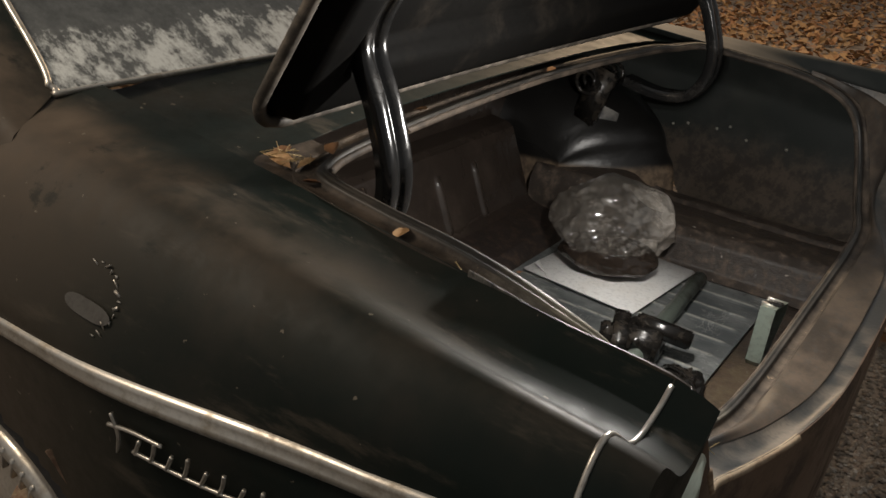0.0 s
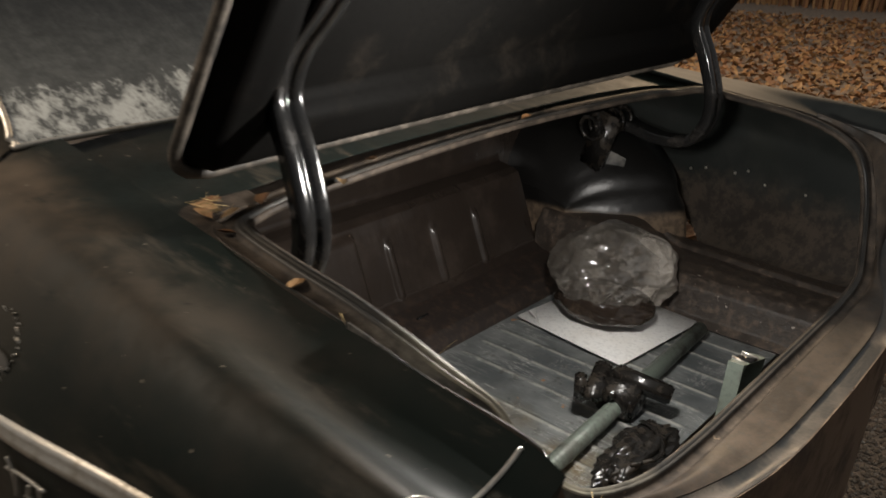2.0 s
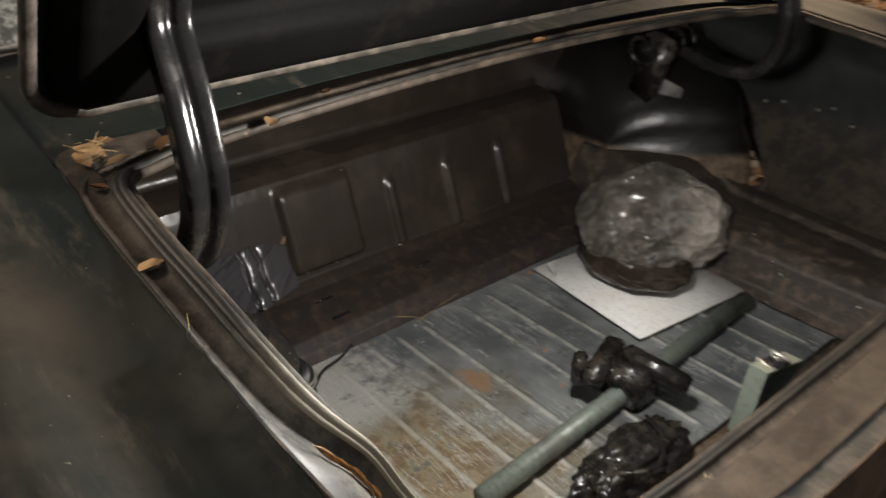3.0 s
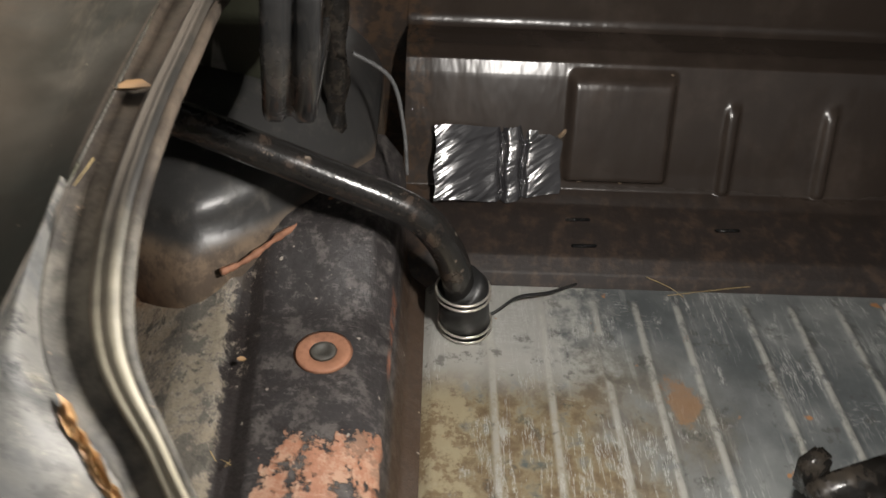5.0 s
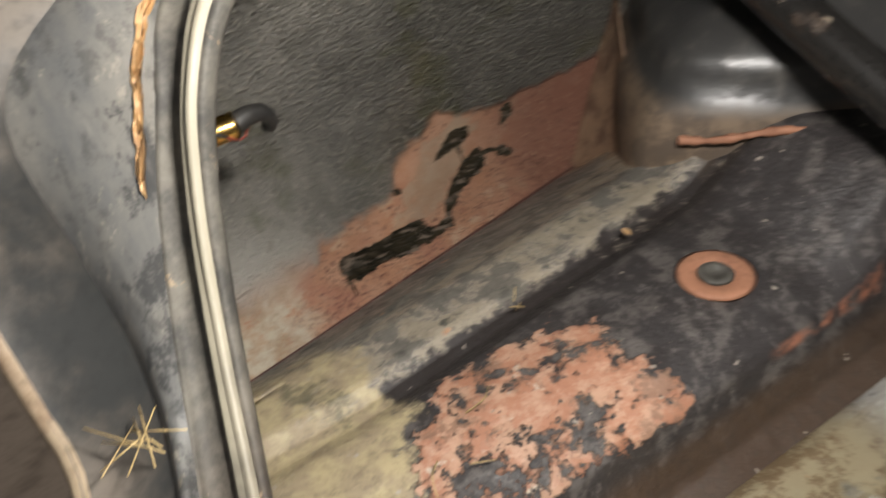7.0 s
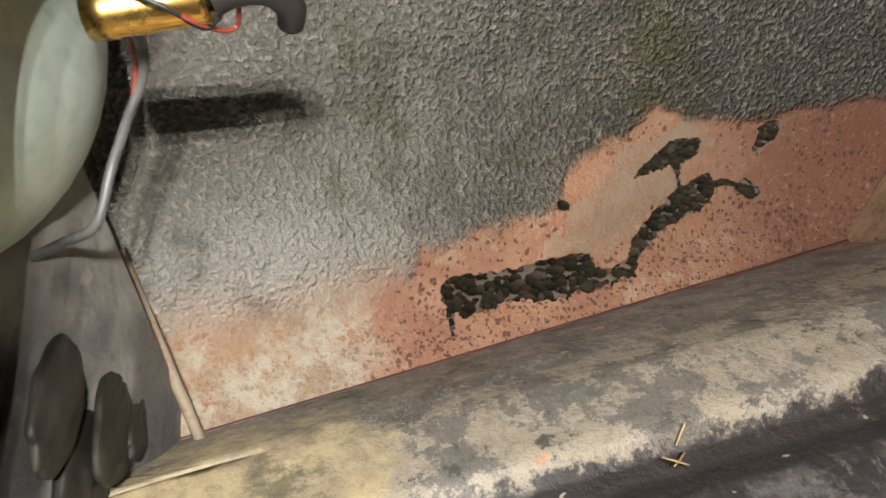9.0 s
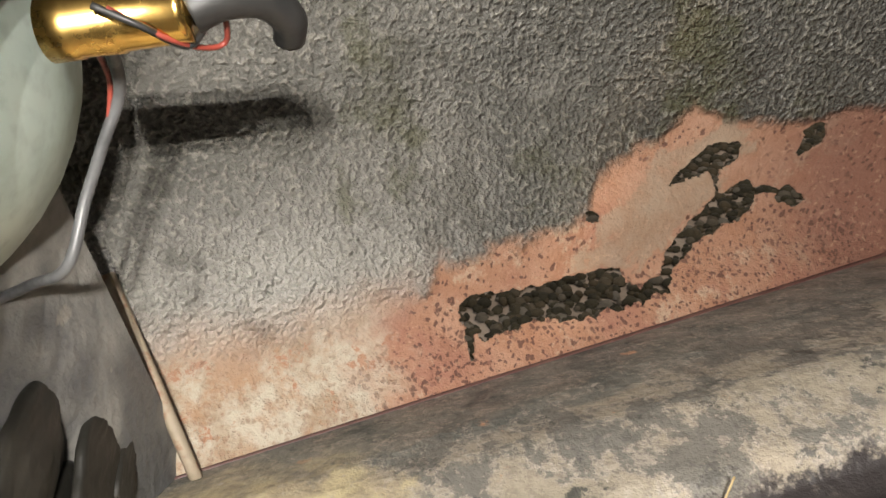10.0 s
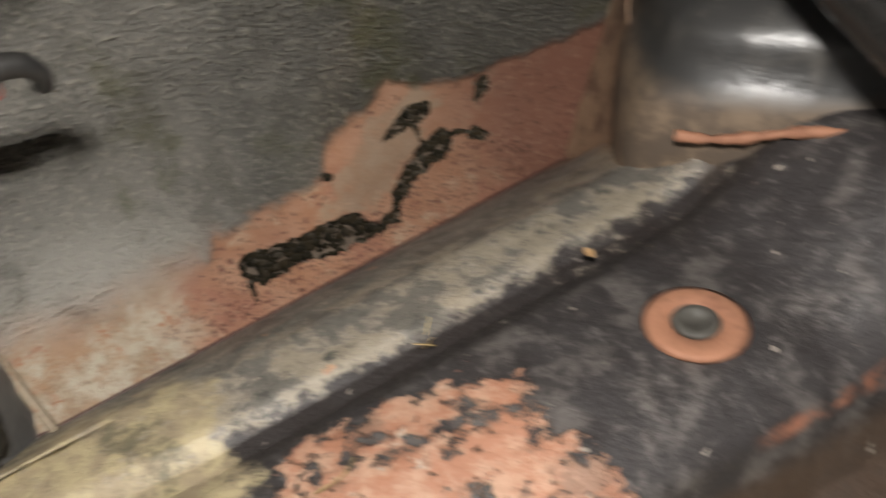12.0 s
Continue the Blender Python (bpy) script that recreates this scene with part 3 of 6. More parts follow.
def tank_build(nt, b):
    v, o = coords(nt), xyz(nt)
    big, mid, fine = noise_tex(nt, v, 8, 6, 0.6), noise_tex(nt, v, 38, 6, 0.7), noise_tex(nt, v, 240, 3, 0.6)
    streak = noise_tex(nt, coords(nt, (10, 90, 20)), 1.0, 5, 0.65)
    col = mixc(nt, ease(nt, big, 0.35, 0.7), (0.10, 0.11, 0.112), (0.24, 0.25, 0.245))
    col = mixc(nt, math2(nt, "MULTIPLY", ease(nt, streak, 0.55, 0.72), 0.45), col, (0.42, 0.43, 0.41))
    stain = math2(nt, "MULTIPLY", ease(nt, math2(nt, "ADD", o[1], math2(nt, "MULTIPLY", big, 0.5)), 0.22, -0.02), ease(nt, math2(nt, "ADD", o[0], math2(nt, "MULTIPLY", big, 0.3)), -0.60, -0.48))
    sc = mixc(nt, ease(nt, mid, 0.4, 0.62), (0.33, 0.275, 0.17), (0.17, 0.12, 0.07))
    col = mixc(nt, math2(nt, "MULTIPLY", stain, ease(nt, mid, 0.28, 0.52)), col, sc)
    white = math2(nt, "MULTIPLY", ease(nt, math2(nt, "ADD", o[1], math2(nt, "MULTIPLY", mid, 0.3)), -0.03, -0.12), ease(nt, o[0], -0.64, -0.71))
    col = mixc(nt, math2(nt, "MULTIPLY", white, 0.8), col, (0.50, 0.49, 0.45))
    worn_rib = math2(nt, "MULTIPLY", ease(nt, o[2], 0.4965, 0.4988), ease(nt, mid, 0.33, 0.55))
    col = mixc(nt, math2(nt, "MULTIPLY", worn_rib, 0.7), col, (0.50, 0.49, 0.44))
    col = mixc(nt, math2(nt, "MULTIPLY", ease(nt, noise_tex(nt, v, 30, 7, 0.75), 0.56, 0.64), 0.6), col, (0.07, 0.068, 0.06))
    col = mixc(nt, math2(nt, "MULTIPLY", ease(nt, noise_tex(nt, coords(nt, (1, 2.2, 1), (3, 1, 0)), 24, 7, 0.75), 0.60, 0.67), 0.7), col, (0.50, 0.50, 0.47))
    scratch = noise_tex(nt, coords(nt, (7, 60, 1), (0.4, 0.2, 0)), 1.0, 7, 0.7)
    scratch = math2(nt, "MULTIPLY", ease(nt, math2(nt, "ABSOLUTE", math2(nt, "SUBTRACT", scratch, 0.5)), 0.014, 0.003), ease(nt, noise_tex(nt, v, 9, 4, 0.6), 0.47, 0.58))
    col = mixc(nt, math2(nt, "MULTIPLY", scratch, 0.8), col, (0.56, 0.56, 0.53))
    cross = noise_tex(nt, coords(nt, (48, 9, 1), (1.4, 3.2, 0)), 1.0, 7, 0.7)
    cross = math2(nt, "MULTIPLY", ease(nt, math2(nt, "ABSOLUTE", math2(nt, "SUBTRACT", cross, 0.5)), 0.010, 0.002), ease(nt, noise_tex(nt, coords(nt, (1, 1, 1), (5, 5, 0)), 8, 4, 0.6), 0.54, 0.62))
    col = mixc(nt, math2(nt, "MULTIPLY", cross, 0.7), col, (0.58, 0.58, 0.56))
    rag = noise_tex(nt, v, 32, 10, 0.78)
    dx, dy = math2(nt, "MULTIPLY", math2(nt, "ADD", o[0], 0.655), 32.0), math2(nt, "MULTIPLY", math2(nt, "ADD", o[1], 0.125), 52.0)
    blob = math2(nt, "ADD", math2(nt, "ADD", math2(nt, "MULTIPLY", dx, dx), math2(nt, "MULTIPLY", dy, dy)), math2(nt, "MULTIPLY", math2(nt, "SUBTRACT", rag, 0.5), 9.0))
    col = mixc(nt, math2(nt, "MULTIPLY", ease(nt, blob, 1.3, 0.3), 0.7), col, (0.33, 0.19, 0.10))
    low_edge = ease(nt, math2(nt, "ADD", o[1], math2(nt, "MULTIPLY", rag, 0.24)), -0.235, -0.262)
    col = mixc(nt, math2(nt, "MULTIPLY", low_edge, math2(nt, "MULTIPLY", ease(nt, o[0], -0.70, -0.64), 0.85)), col, mixc(nt, ease(nt, rag, 0.46, 0.56), (0.40, 0.34, 0.22), (0.20, 0.14, 0.08)))
    spot = ease(nt, noise_tex(nt, v, 26, 3, 0.5), 0.70, 0.735)
    col = mixc(nt, spot, col, (0.45, 0.22, 0.10))
    nt.links.new(col, b.inputs["Base Color"])
    b.inputs["Metallic"].default_value = 0.3
    r = math2(nt, "MULTIPLY_ADD", mid, 0.4)
    r.node.inputs[2].default_value = 0.22
    nt.links.new(r, b.inputs["Roughness"])
    bump(nt, b, math2(nt, "ADD", mid, math2(nt, "MULTIPLY", fine, 0.3)), 0.25, 0.002)


TANK = mat("galvanised_tank", tank_build)


def bulk_build(nt, b):
    v, o = coords(nt), xyz(nt)
    big, mid = noise_tex(nt, v, 9, 6, 0.6), noise_tex(nt, v, 50, 6, 0.7)
    low = ease(nt, math2(nt, "ADD", o[2], math2(nt, "MULTIPLY", big, 0.05)), 0.585, 0.555)
    rc = mixc(nt, ease(nt, mid, 0.45, 0.70), (0.020, 0.0145, 0.012), (0.060, 0.038, 0.026))
    col = mixc(nt, ease(nt, big, 0.45, 0.8), (0.030, 0.0225, 0.0180), (0.060, 0.046, 0.037))
    col = mixc(nt, low, col, rc)
    side = ease(nt, o[1], -0.412, -0.42)
    col = mixc(nt, math2(nt, "MULTIPLY", side, ease(nt, mid, 0.46, 0.60)), col, (0.06, 0.038, 0.024))
    nt.links.new(col, b.inputs["Base Color"])
    r = math2(nt, "MULTIPLY_ADD", low, 0.35)
    r.node.inputs[2].default_value = 0.25
    nt.links.new(r, b.inputs["Roughness"])
    wave = noise_tex(nt, coords(nt, (6, 22, 9)), 1.0, 3, 0.5)
    bump(nt, b, math2(nt, "ADD", wave, math2(nt, "MULTIPLY", math2(nt, "MULTIPLY", mid, low), 0.6)), 0.22, 0.012)


BULK = mat("glossy_black_bulkhead", bulk_build)


def brace_build(nt, b):
    v, o = coords(nt), xyz(nt)
    run = noise_tex(nt, coords(nt, (1, 26, 2.5)), 1.0, 4, 0.5)
    mid = noise_tex(nt, v, 40, 6, 0.65)
    wet = ease(nt, math2(nt, "ADD", o[2], math2(nt, "MULTIPLY", run, 0.22)), 0.845, 0.86)
    col = mixc(nt, ease(nt, mid, 0.4, 0.7), (0.21, 0.205, 0.19), (0.12, 0.115, 0.105))
    nt.links.new(mixc(nt, wet, col, (0.022, 0.023, 0.014)), b.inputs["Base Color"])
    b.inputs["Roughness"].default_value = 0.5
    bump(nt, b, math2(nt, "ADD", mid, wet), 0.4, 0.003)


BRACE = mat("grey_brace_with_runs", brace_build)


# gloss of the sheet that is added to mirror the torch
def sheet_build(nt, b):
    v = coords(nt)
    fine = noise_tex(nt, v, 70, 5, 0.6)
    crease = noise_tex(nt, coords(nt, (20, 30, 30)), 1.0, 3, 0.5)
    b.inputs["Base Color"].default_value = (0.03, 0.029, 0.031, 1)
    b.inputs["Specular IOR Level"].default_value = 0.8
    r = math2(nt, "MULTIPLY_ADD", fine, 0.12)
    r.node.inputs[2].default_value = 0.10
    nt.links.new(r, b.inputs["Roughness"])
    bump(nt, b, crease, 0.10, 0.006)


SHEET = mat("highlight_sheet_gloss", sheet_build)


def leaf_build(nt, b):
    g = nt.nodes.new("ShaderNodeNewGeometry")
    col = ramp(nt, g.outputs["Random Per Island"], (0.0, (0.12, 0.055, 0.025)), (0.35, (0.25, 0.125, 0.05)), (0.7, (0.38, 0.235, 0.11)), (1.0, (0.16, 0.10, 0.045)))
    nt.links.new(col, b.inputs["Base Color"])
    b.inputs["Roughness"].default_value = 0.6


LEAF = mat("dry_leaf", leaf_build)


def pebble_build(nt, b, wet=1.0):
    g = nt.nodes.new("ShaderNodeNewGeometry")
    col = ramp(nt, g.outputs["Random Per Island"], (0.0, (0.17 * wet, 0.14 * wet, 0.11 * wet)), (0.5, (0.32 * wet, 0.27 * wet, 0.21 * wet)), (0.85, (0.25 * wet, 0.18 * wet, 0.13 * wet)), (1.0, (0.46 * wet, 0.43 * wet, 0.38 * wet)))
    n = noise_tex(nt, coords(nt), 120, 4, 0.6)
    nt.links.new(mixc(nt, math2(nt, "MULTIPLY", n, 0.4), col, (0.08, 0.07, 0.06)), b.inputs["Base Color"])
    b.inputs["Roughness"].default_value = 0.85


PEBBLE = mat("gravel_stone", pebble_build)
# stones beyond the rust holes, their shade put into the colour
def shaded_build(nt, b):
    g = nt.nodes.new("ShaderNodeNewGeometry")
    col = ramp(nt, g.outputs["Random Per Island"], (0.0, (0.010, 0.009, 0.005)), (0.45, (0.028, 0.024, 0.013)), (0.8, (0.050, 0.038, 0.022)), (1.0, (0.11, 0.10, 0.085)))
    n = noise_tex(nt, coords(nt), 160, 4, 0.6)
    nt.links.new(mixc(nt, math2(nt, "MULTIPLY", n, 0.6), col, (0.015, 0.014, 0.008)), b.inputs["Base Color"])
    b.inputs["Roughness"].default_value = 0.75
    b.inputs["Specular IOR Level"].default_value = 0.2
    bump(nt, b, n, 0.6, 0.004)


SHADED = mat("shaded_stone", shaded_build)
ORANGE = worn("orange_dry_leaf", (0.44, 0.26, 0.11), (0.30, 0.16, 0.07), (0.5, 0.7), 60, relief=0.3)
STRAW = worn("dry_straw", (0.42, 0.31, 0.14), (0.28, 0.19, 0.08), (0.5, 0.7), 40)


def film_build(nt, b):
    v, o = coords(nt), xyz(nt)
    tr, gl = nt.nodes.new("ShaderNodeBsdfTransparent"), nt.nodes.new("ShaderNodeBsdfGlossy")
    shine, milk = nt.nodes.new("ShaderNodeMixShader"), nt.nodes.new("ShaderNodeMixShader")
    fr = nt.nodes.new("ShaderNodeLayerWeight")
    fr.inputs["Blend"].default_value = 0.5
    gl.inputs["Roughness"].default_value = 0.13
    b.inputs["Base Color"].default_value = (0.82, 0.75, 0.66, 1)
    b.inputs["Roughness"].default_value = 0.4
    tr.inputs[0].default_value = (0.97, 0.96, 0.94, 1)
    crease = nt.nodes.new("ShaderNodeBump")
    crease.inputs["Strength"].default_value, crease.inputs["Distance"].default_value = 0.5, 0.012
    ridged = math2(nt, "ABSOLUTE", math2(nt, "SUBTRACT", noise_tex(nt, v, 22, 4, 0.6), 0.5))
    nt.links.new(ridged, crease.inputs["Height"])
    for node in (fr, gl):
        nt.links.new(crease.outputs[0], node.inputs["Normal"])
    graze = math2(nt, "MULTIPLY_ADD", math2(nt, "POWER", fr.outputs["Facing"], 2.5), 0.70)
    graze.node.inputs[2].default_value = 0.16
    nt.links.new(graze, shine.inputs[0])
    nt.links.new(tr.outputs[0], shine.inputs[1])
    nt.links.new(gl.outputs[0], shine.inputs[2])
    lines = math2(nt, "MULTIPLY", ease(nt, ridged, 0.03, 0.0), 0.12)
    cloud = math2(nt, "MULTIPLY", ease(nt, noise_tex(nt, v, 13, 5, 0.65), 0.50, 0.66), 0.05)
    # the film is bunched double towards the far corner and over the top
    far = math2(nt, "ADD", math2(nt, "MULTIPLY", o[0], 0.75), math2(nt, "ADD", math2(nt, "MULTIPLY", o[1], 0.65), math2(nt, "MULTIPLY", noise_tex(nt, v, 16, 4, 0.6), 0.10)))
    bunch = math2(nt, "MULTIPLY", ease(nt, far, 0.07, 0.18), 0.50)
    veil = math2(nt, "ADD", math2(nt, "ADD", cloud, bunch), lines)
    nt.links.new(math2(nt, "ADD", veil, 0.055), milk.inputs[0])
    nt.links.new(shine.outputs[0], milk.inputs[1])
    nt.links.new(b.outputs[0], milk.inputs[2])
    nt.links.new(milk.outputs[0], nt.nodes["Material Output"].inputs["Surface"])


FILM = mat("clear_plastic_film", film_build)
AMBER = worn("dark_brown_gloss", (0.030, 0.022, 0.017), (0.075, 0.055, 0.04), (0.12, 0.3), 22, (0.5, 0.75), relief=0.02)


# ---- mesh helpers ----
def part(name, bm, material, parent, label="", smooth=True):
    me = bpy.data.meshes.new(name)
    for e in bm.edges:
        if e.is_boundary:
            e.smooth = False
    bm.normal_update()
    bm.to_mesh(me)
    bm.free()
    me.materials.append(material)
    if smooth:
        me.shade_smooth()
    ob = new(name, me)
    ob.parent = parent
    if label:
        ob["label"] = label
    return ob


def thing(name, label, category, where=(0, 0, 0), **kw):
    ob = new(name)
    ob.location = where
    ob.empty_display_size = 0.05
    return tagged(ob, label, category, **kw)


def grid(f, nu, nv, keep=None):
    """A sheet from f(u, v), both 0 to 1."""
    bm = bmesh.new()
    vs = [[bm.verts.new(f(i / nu, j / nv)) for j in range(nv + 1)] for i in range(nu + 1)]
    for i in range(nu):
        for j in range(nv):
            if keep is None or keep((i + 0.5) / nu, (j + 0.5) / nv):
                bm.faces.new((vs[i][j], vs[i + 1][j], vs[i + 1][j + 1], vs[i][j + 1]))
    if keep:
        bmesh.ops.delete(bm, geom=[v for v in bm.verts if not v.link_faces], context="VERTS")
    return bm


def solid(ob, t, offset=0.0):
    m = ob.modifiers.new("thickness", "SOLIDIFY")
    m.thickness, m.offset = t, offset
    return ob


def smoothed(pts, n=8, closed=False):
    """A Catmull-Rom line through points."""
    pts = [Vector(p) for p in pts]
    out, m = [], len(pts)
    for i in range(m if closed else m - 1):
        g = (lambda k: pts[k % m]) if closed else (lambda k: pts[max(0, min(m - 1, k))])
        a, b, c, d = g(i - 1), g(i), g(i + 1), g(i + 2)
        for k in range(n):
            t = k / n
            out.append(0.5 * (2 * b + (c - a) * t + (2 * a - 5 * b + 4 * c - d) * t * t + (3 * b - a - 3 * c + d) * t ** 3))
    if not closed:
        out.append(pts[-1])
    return out


def tube(pts, r, sides=12, bm=None, closed=False, cap=True):
    """A round bar along points; r a number or a function of 0 to 1."""
    bm = bm or bmesh.new()
    pts = [Vector(p) for p in pts]
    n = len(pts)
    rings, ref = [], None
    for i, p in enumerate(pts):
        a = pts[(i + 1) % n] if closed or i < n - 1 else p
        b = pts[i - 1] if closed or i else p
        t = (a - b).normalized()
        if ref is None:
            ref = Vector((0, 0, 1)) if abs(t.z) < 0.9 else Vector((1, 0, 0))
        side = t.cross(ref).normalized()
        ref = side.cross(t).normalized()
        rr = r(i / max(1, n - 1)) if callable(r) else r
        rings.append([bm.verts.new(p + rr * (math.cos(k * math.tau / sides) * side + math.sin(k * math.tau / sides) * ref)) for k in range(sides)])
    for i in range(n if closed else n - 1):
        for k in range(sides):
            bm.faces.new((rings[i][k], rings[i][(k + 1) % sides], rings[(i + 1) % n][(k + 1) % sides], rings[(i + 1) % n][k]))
    if cap and not closed:
        bm.faces.new(rings[0][::-1])
        bm.faces.new(rings[-1])
    return bm


def block(size, at=(0, 0, 0), bevel=0.003, rot=(0, 0, 0), bm=None, taper=1.0):
    bm = bm or bmesh.new()
    got = bmesh.ops.create_cube(bm, size=1)["verts"]
    for v in got:
        k = taper if v.co.z > 0 else 1.0
        v.co = Vector((v.co.x * size[0] * k, v.co.y * size[1] * k, v.co.z * size[2]))
    if bevel:
        es = list({e for v in got for e in v.link_edges})
        got = list({v for f in bmesh.ops.bevel(bm, geom=es, offset=bevel, segments=2, affect="EDGES")["faces"] for v in f.verts} | {v for v in got if v.is_valid})
    bmesh.ops.transform(bm, matrix=pose(*at, *rot), verts=[v for v in got if v.is_valid])
    return bm


def lathe(profile, sides=32, at=(0, 0, 0), rot=(0, 0, 0), bm=None):
    """A turned form: profile of (radius, height)."""
    bm = bm or bmesh.new()
    m = pose(*at, *rot)
    rings = [[bm.verts.new(m @ Vector((r * math.cos(k * math.tau / sides), r * math.sin(k * math.tau / sides), z))) for k in range(sides)] for r, z in profile]
    for a, b in zip(rings, rings[1:]):
        for k in range(sides):
            bm.faces.new((a[k], a[(k + 1) % sides], b[(k + 1) % sides], b[k]))
    if profile[0][0] > 1e-4:
        bm.faces.new(rings[0][::-1])
    if profile[-1][0] > 1e-4:
        bm.faces.new(rings[-1])
    bmesh.ops.remove_doubles(bm, verts=bm.verts, dist=1e-5)
    return bm


def clamp01(t):
    return max(0.0, min(1.0, t))


def sstep(a, b, x):
    t = clamp01((x - a) / (b - a))
    return t * t * (3 - 2 * t)


# ---- the car's lines ----
RIM_Y = 0.566          # inner edge of the trunk opening
FLOOR_Z = 0.495


def rim_z(x):
    return 0.956 - 0.127 * (x + 0.711) if x < -0.40 else 0.9165 - 0.125 * (x + 0.40)


def crest_z(x):
    return 0.945 - 0.066 * (x + 0.657)


def y_max(x):
    return 0.845 - 0.05 * sstep(-0.75, -0.15, x)


def foot(x):
    """The line where the quarter panel meets the trunk floor."""
    return 0.722 - 0.30 * (x + 0.425), 0.524 + 0.13 * (x + 0.425)


def quarter_line(x, wide=0.0):
    yb, zb = foot(max(x, -0.80))
    ym = y_max(x) + wide
    zc = crest_z(x)
    zr = rim_z(x)
    dip = 0.028 * sstep(-0.62, -0.34, x)
    pts = [(0.612, zr), (0.647, zr - 0.004 - 0.4 * dip), (0.69, 0.5 * (zr + zc) - dip), (0.745, zc), (min(ym - 0.012, 0.80), zc - 0.048),
           (ym, zc - 0.12), (ym + 0.003, zc - 0.17), (min(ym, yb + 0.085), 0.66), (min(ym - 0.004, yb + 0.07), zb + 0.095),
           (min(ym - 0.01, yb + 0.045), zb + 0.055), (min(ym - 0.02, yb + 0.03), zb + 0.022), (yb, zb), (yb - 0.03, zb - 0.06), (yb - 0.05, zb - 0.13)]
    return pts


def quarter_point(x, s, side, wide=0.0):
    """s from 0 at the gutter to 1 at the sill."""
    pts = quarter_line(x, wide)
    m = len(pts) - 1
    k = min(m - 1, int(s * m))
    t = s * m - k
    g = lambda i: pts[max(0, min(m, i))]
    a, b, c, d = g(k - 1), g(k), g(k + 1), g(k + 2)
    y, z = (0.5 * (2 * b[i] + (c[i] - a[i]) * t + (2 * a[i] - 5 * b[i] + 4 * c[i] - d[i]) * t * t + (3 * b[i] - a[i] - 3 * c[i] + d[i]) * t ** 3) for i in (0, 1))
    return Vector((x, side * y, z))


# ---- ground ----
def ground_point(u, v):
    x, y = -40 + 80 * u, -40 + 80 * v
    return Vector((x, y, 0))


ground = part("ground", grid(ground_point, 40, 40), GRAVEL, None)
tagged(ground, "brown gravel and earth ground at night", "ground", kind="structure")

# ---- the car ----
car = thing("car", "dark green vintage car with its trunk lid open, dusty and rusty", "car")

X0, X1 = -1.62, -0.225
RX0, RX1, RS0, RS1 = -0.80, -0.24, 0.52, 0.86


def two_sided(ob, t, offset, inner):
    outer = ob.data.materials[0]
    ob.data.materials[0] = inner
    ob.data.materials.append(outer)
    m = solid(ob, t, offset).modifiers["thickness"]
    m.material_offset = 1
    return ob


for side, wide in ((-1, 0.0), (1, 0.02)):
    def qf(u, v, side=side, wide=wide):
        return quarter_point(X0 + (X1 - X0) * u, v, side, wide)
    def qkeep(u, v, side=side):
        x = X0 + (X1 - X0) * u
        p = quarter_point(x, v, side)
        if (x + 1.02) ** 2 + (p.z - 0.30) ** 2 < 0.345 ** 2:
            return False
        return side > 0 or not (RX0 < x < RX1 and RS0 < v < RS1)
    bm = grid(qf, 279, 100, qkeep)
    q = part("quarter_panel", bm, PAINT if side < 0 else SIDEIN, car, "dark green rear quarter panel, dusty on top")
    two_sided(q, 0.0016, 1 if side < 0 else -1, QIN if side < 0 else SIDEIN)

# the rusted-through lower part of the left quarter, with its holes
def capsule(x, z, ax, az, ra, bx, bz, rb):
    dx, dz = bx - ax, bz - az
    t = clamp01(((x - ax) * dx + (z - az) * dz) / (dx * dx + dz * dz + 1e-9))
    return math.hypot(x - ax - t * dx, z - az - t * dz) - ra - (rb - ra) * t


HOLES = [(-0.4265, 0.5485, 0.0055, -0.424, 0.534, 0.0022), (-0.428, 0.547, 0.0080, -0.440, 0.5435, 0.0085), (-0.440, 0.5430, 0.0080, -0.466, 0.5385, 0.0068), (-0.466, 0.5385, 0.0068, -0.493, 0.5345, 0.0088),
         (-0.493, 0.5345, 0.0088, -0.521, 0.5295, 0.0085), (-0.521, 0.5270, 0.0050, -0.535, 0.5225, 0.0022), (-0.535, 0.5222, 0.0020, -0.556, 0.5212, 0.0022), (-0.556, 0.5222, 0.0030, -0.565, 0.530, 0.0058),
         (-0.565, 0.530, 0.0058, -0.581, 0.5375, 0.0085), (-0.581, 0.5375, 0.0085, -0.600, 0.5440, 0.0105), (-0.600, 0.5440, 0.0105, -0.620, 0.5455, 0.0115), (-0.632, 0.547, 0.0026, -0.650, 0.5430, 0.0024),
         (-0.653, 0.5395, 0.0058, -0.666, 0.533, 0.0042), (-0.5645, 0.570, 0.0016, -0.583, 0.5758, 0.0048), (-0.583, 0.5758, 0.0050, -0.597, 0.5782, 0.0080), (-0.597, 0.5782, 0.0080, -0.611, 0.578, 0.0075),
         (-0.5975, 0.572, 0.0022, -0.600, 0.557, 0.0020), (-0.663, 0.566, 0.0025, -0.6705, 0.577, 0.0095), (-0.5065, 0.5725, 0.0026, -0.5120, 0.569, 0.0022)]


def metal(x, z):
    n = 0.0020 * noise.noise((x * 75, 3.1, z * 110)) + 0.0018 * noise.noise((x * 190, 7.7, z * 260)) + 0.0010 * noise.noise((x * 500, 1.7, z * 600))
    return min(capsule(x, z, *h) for h in HOLES) + n


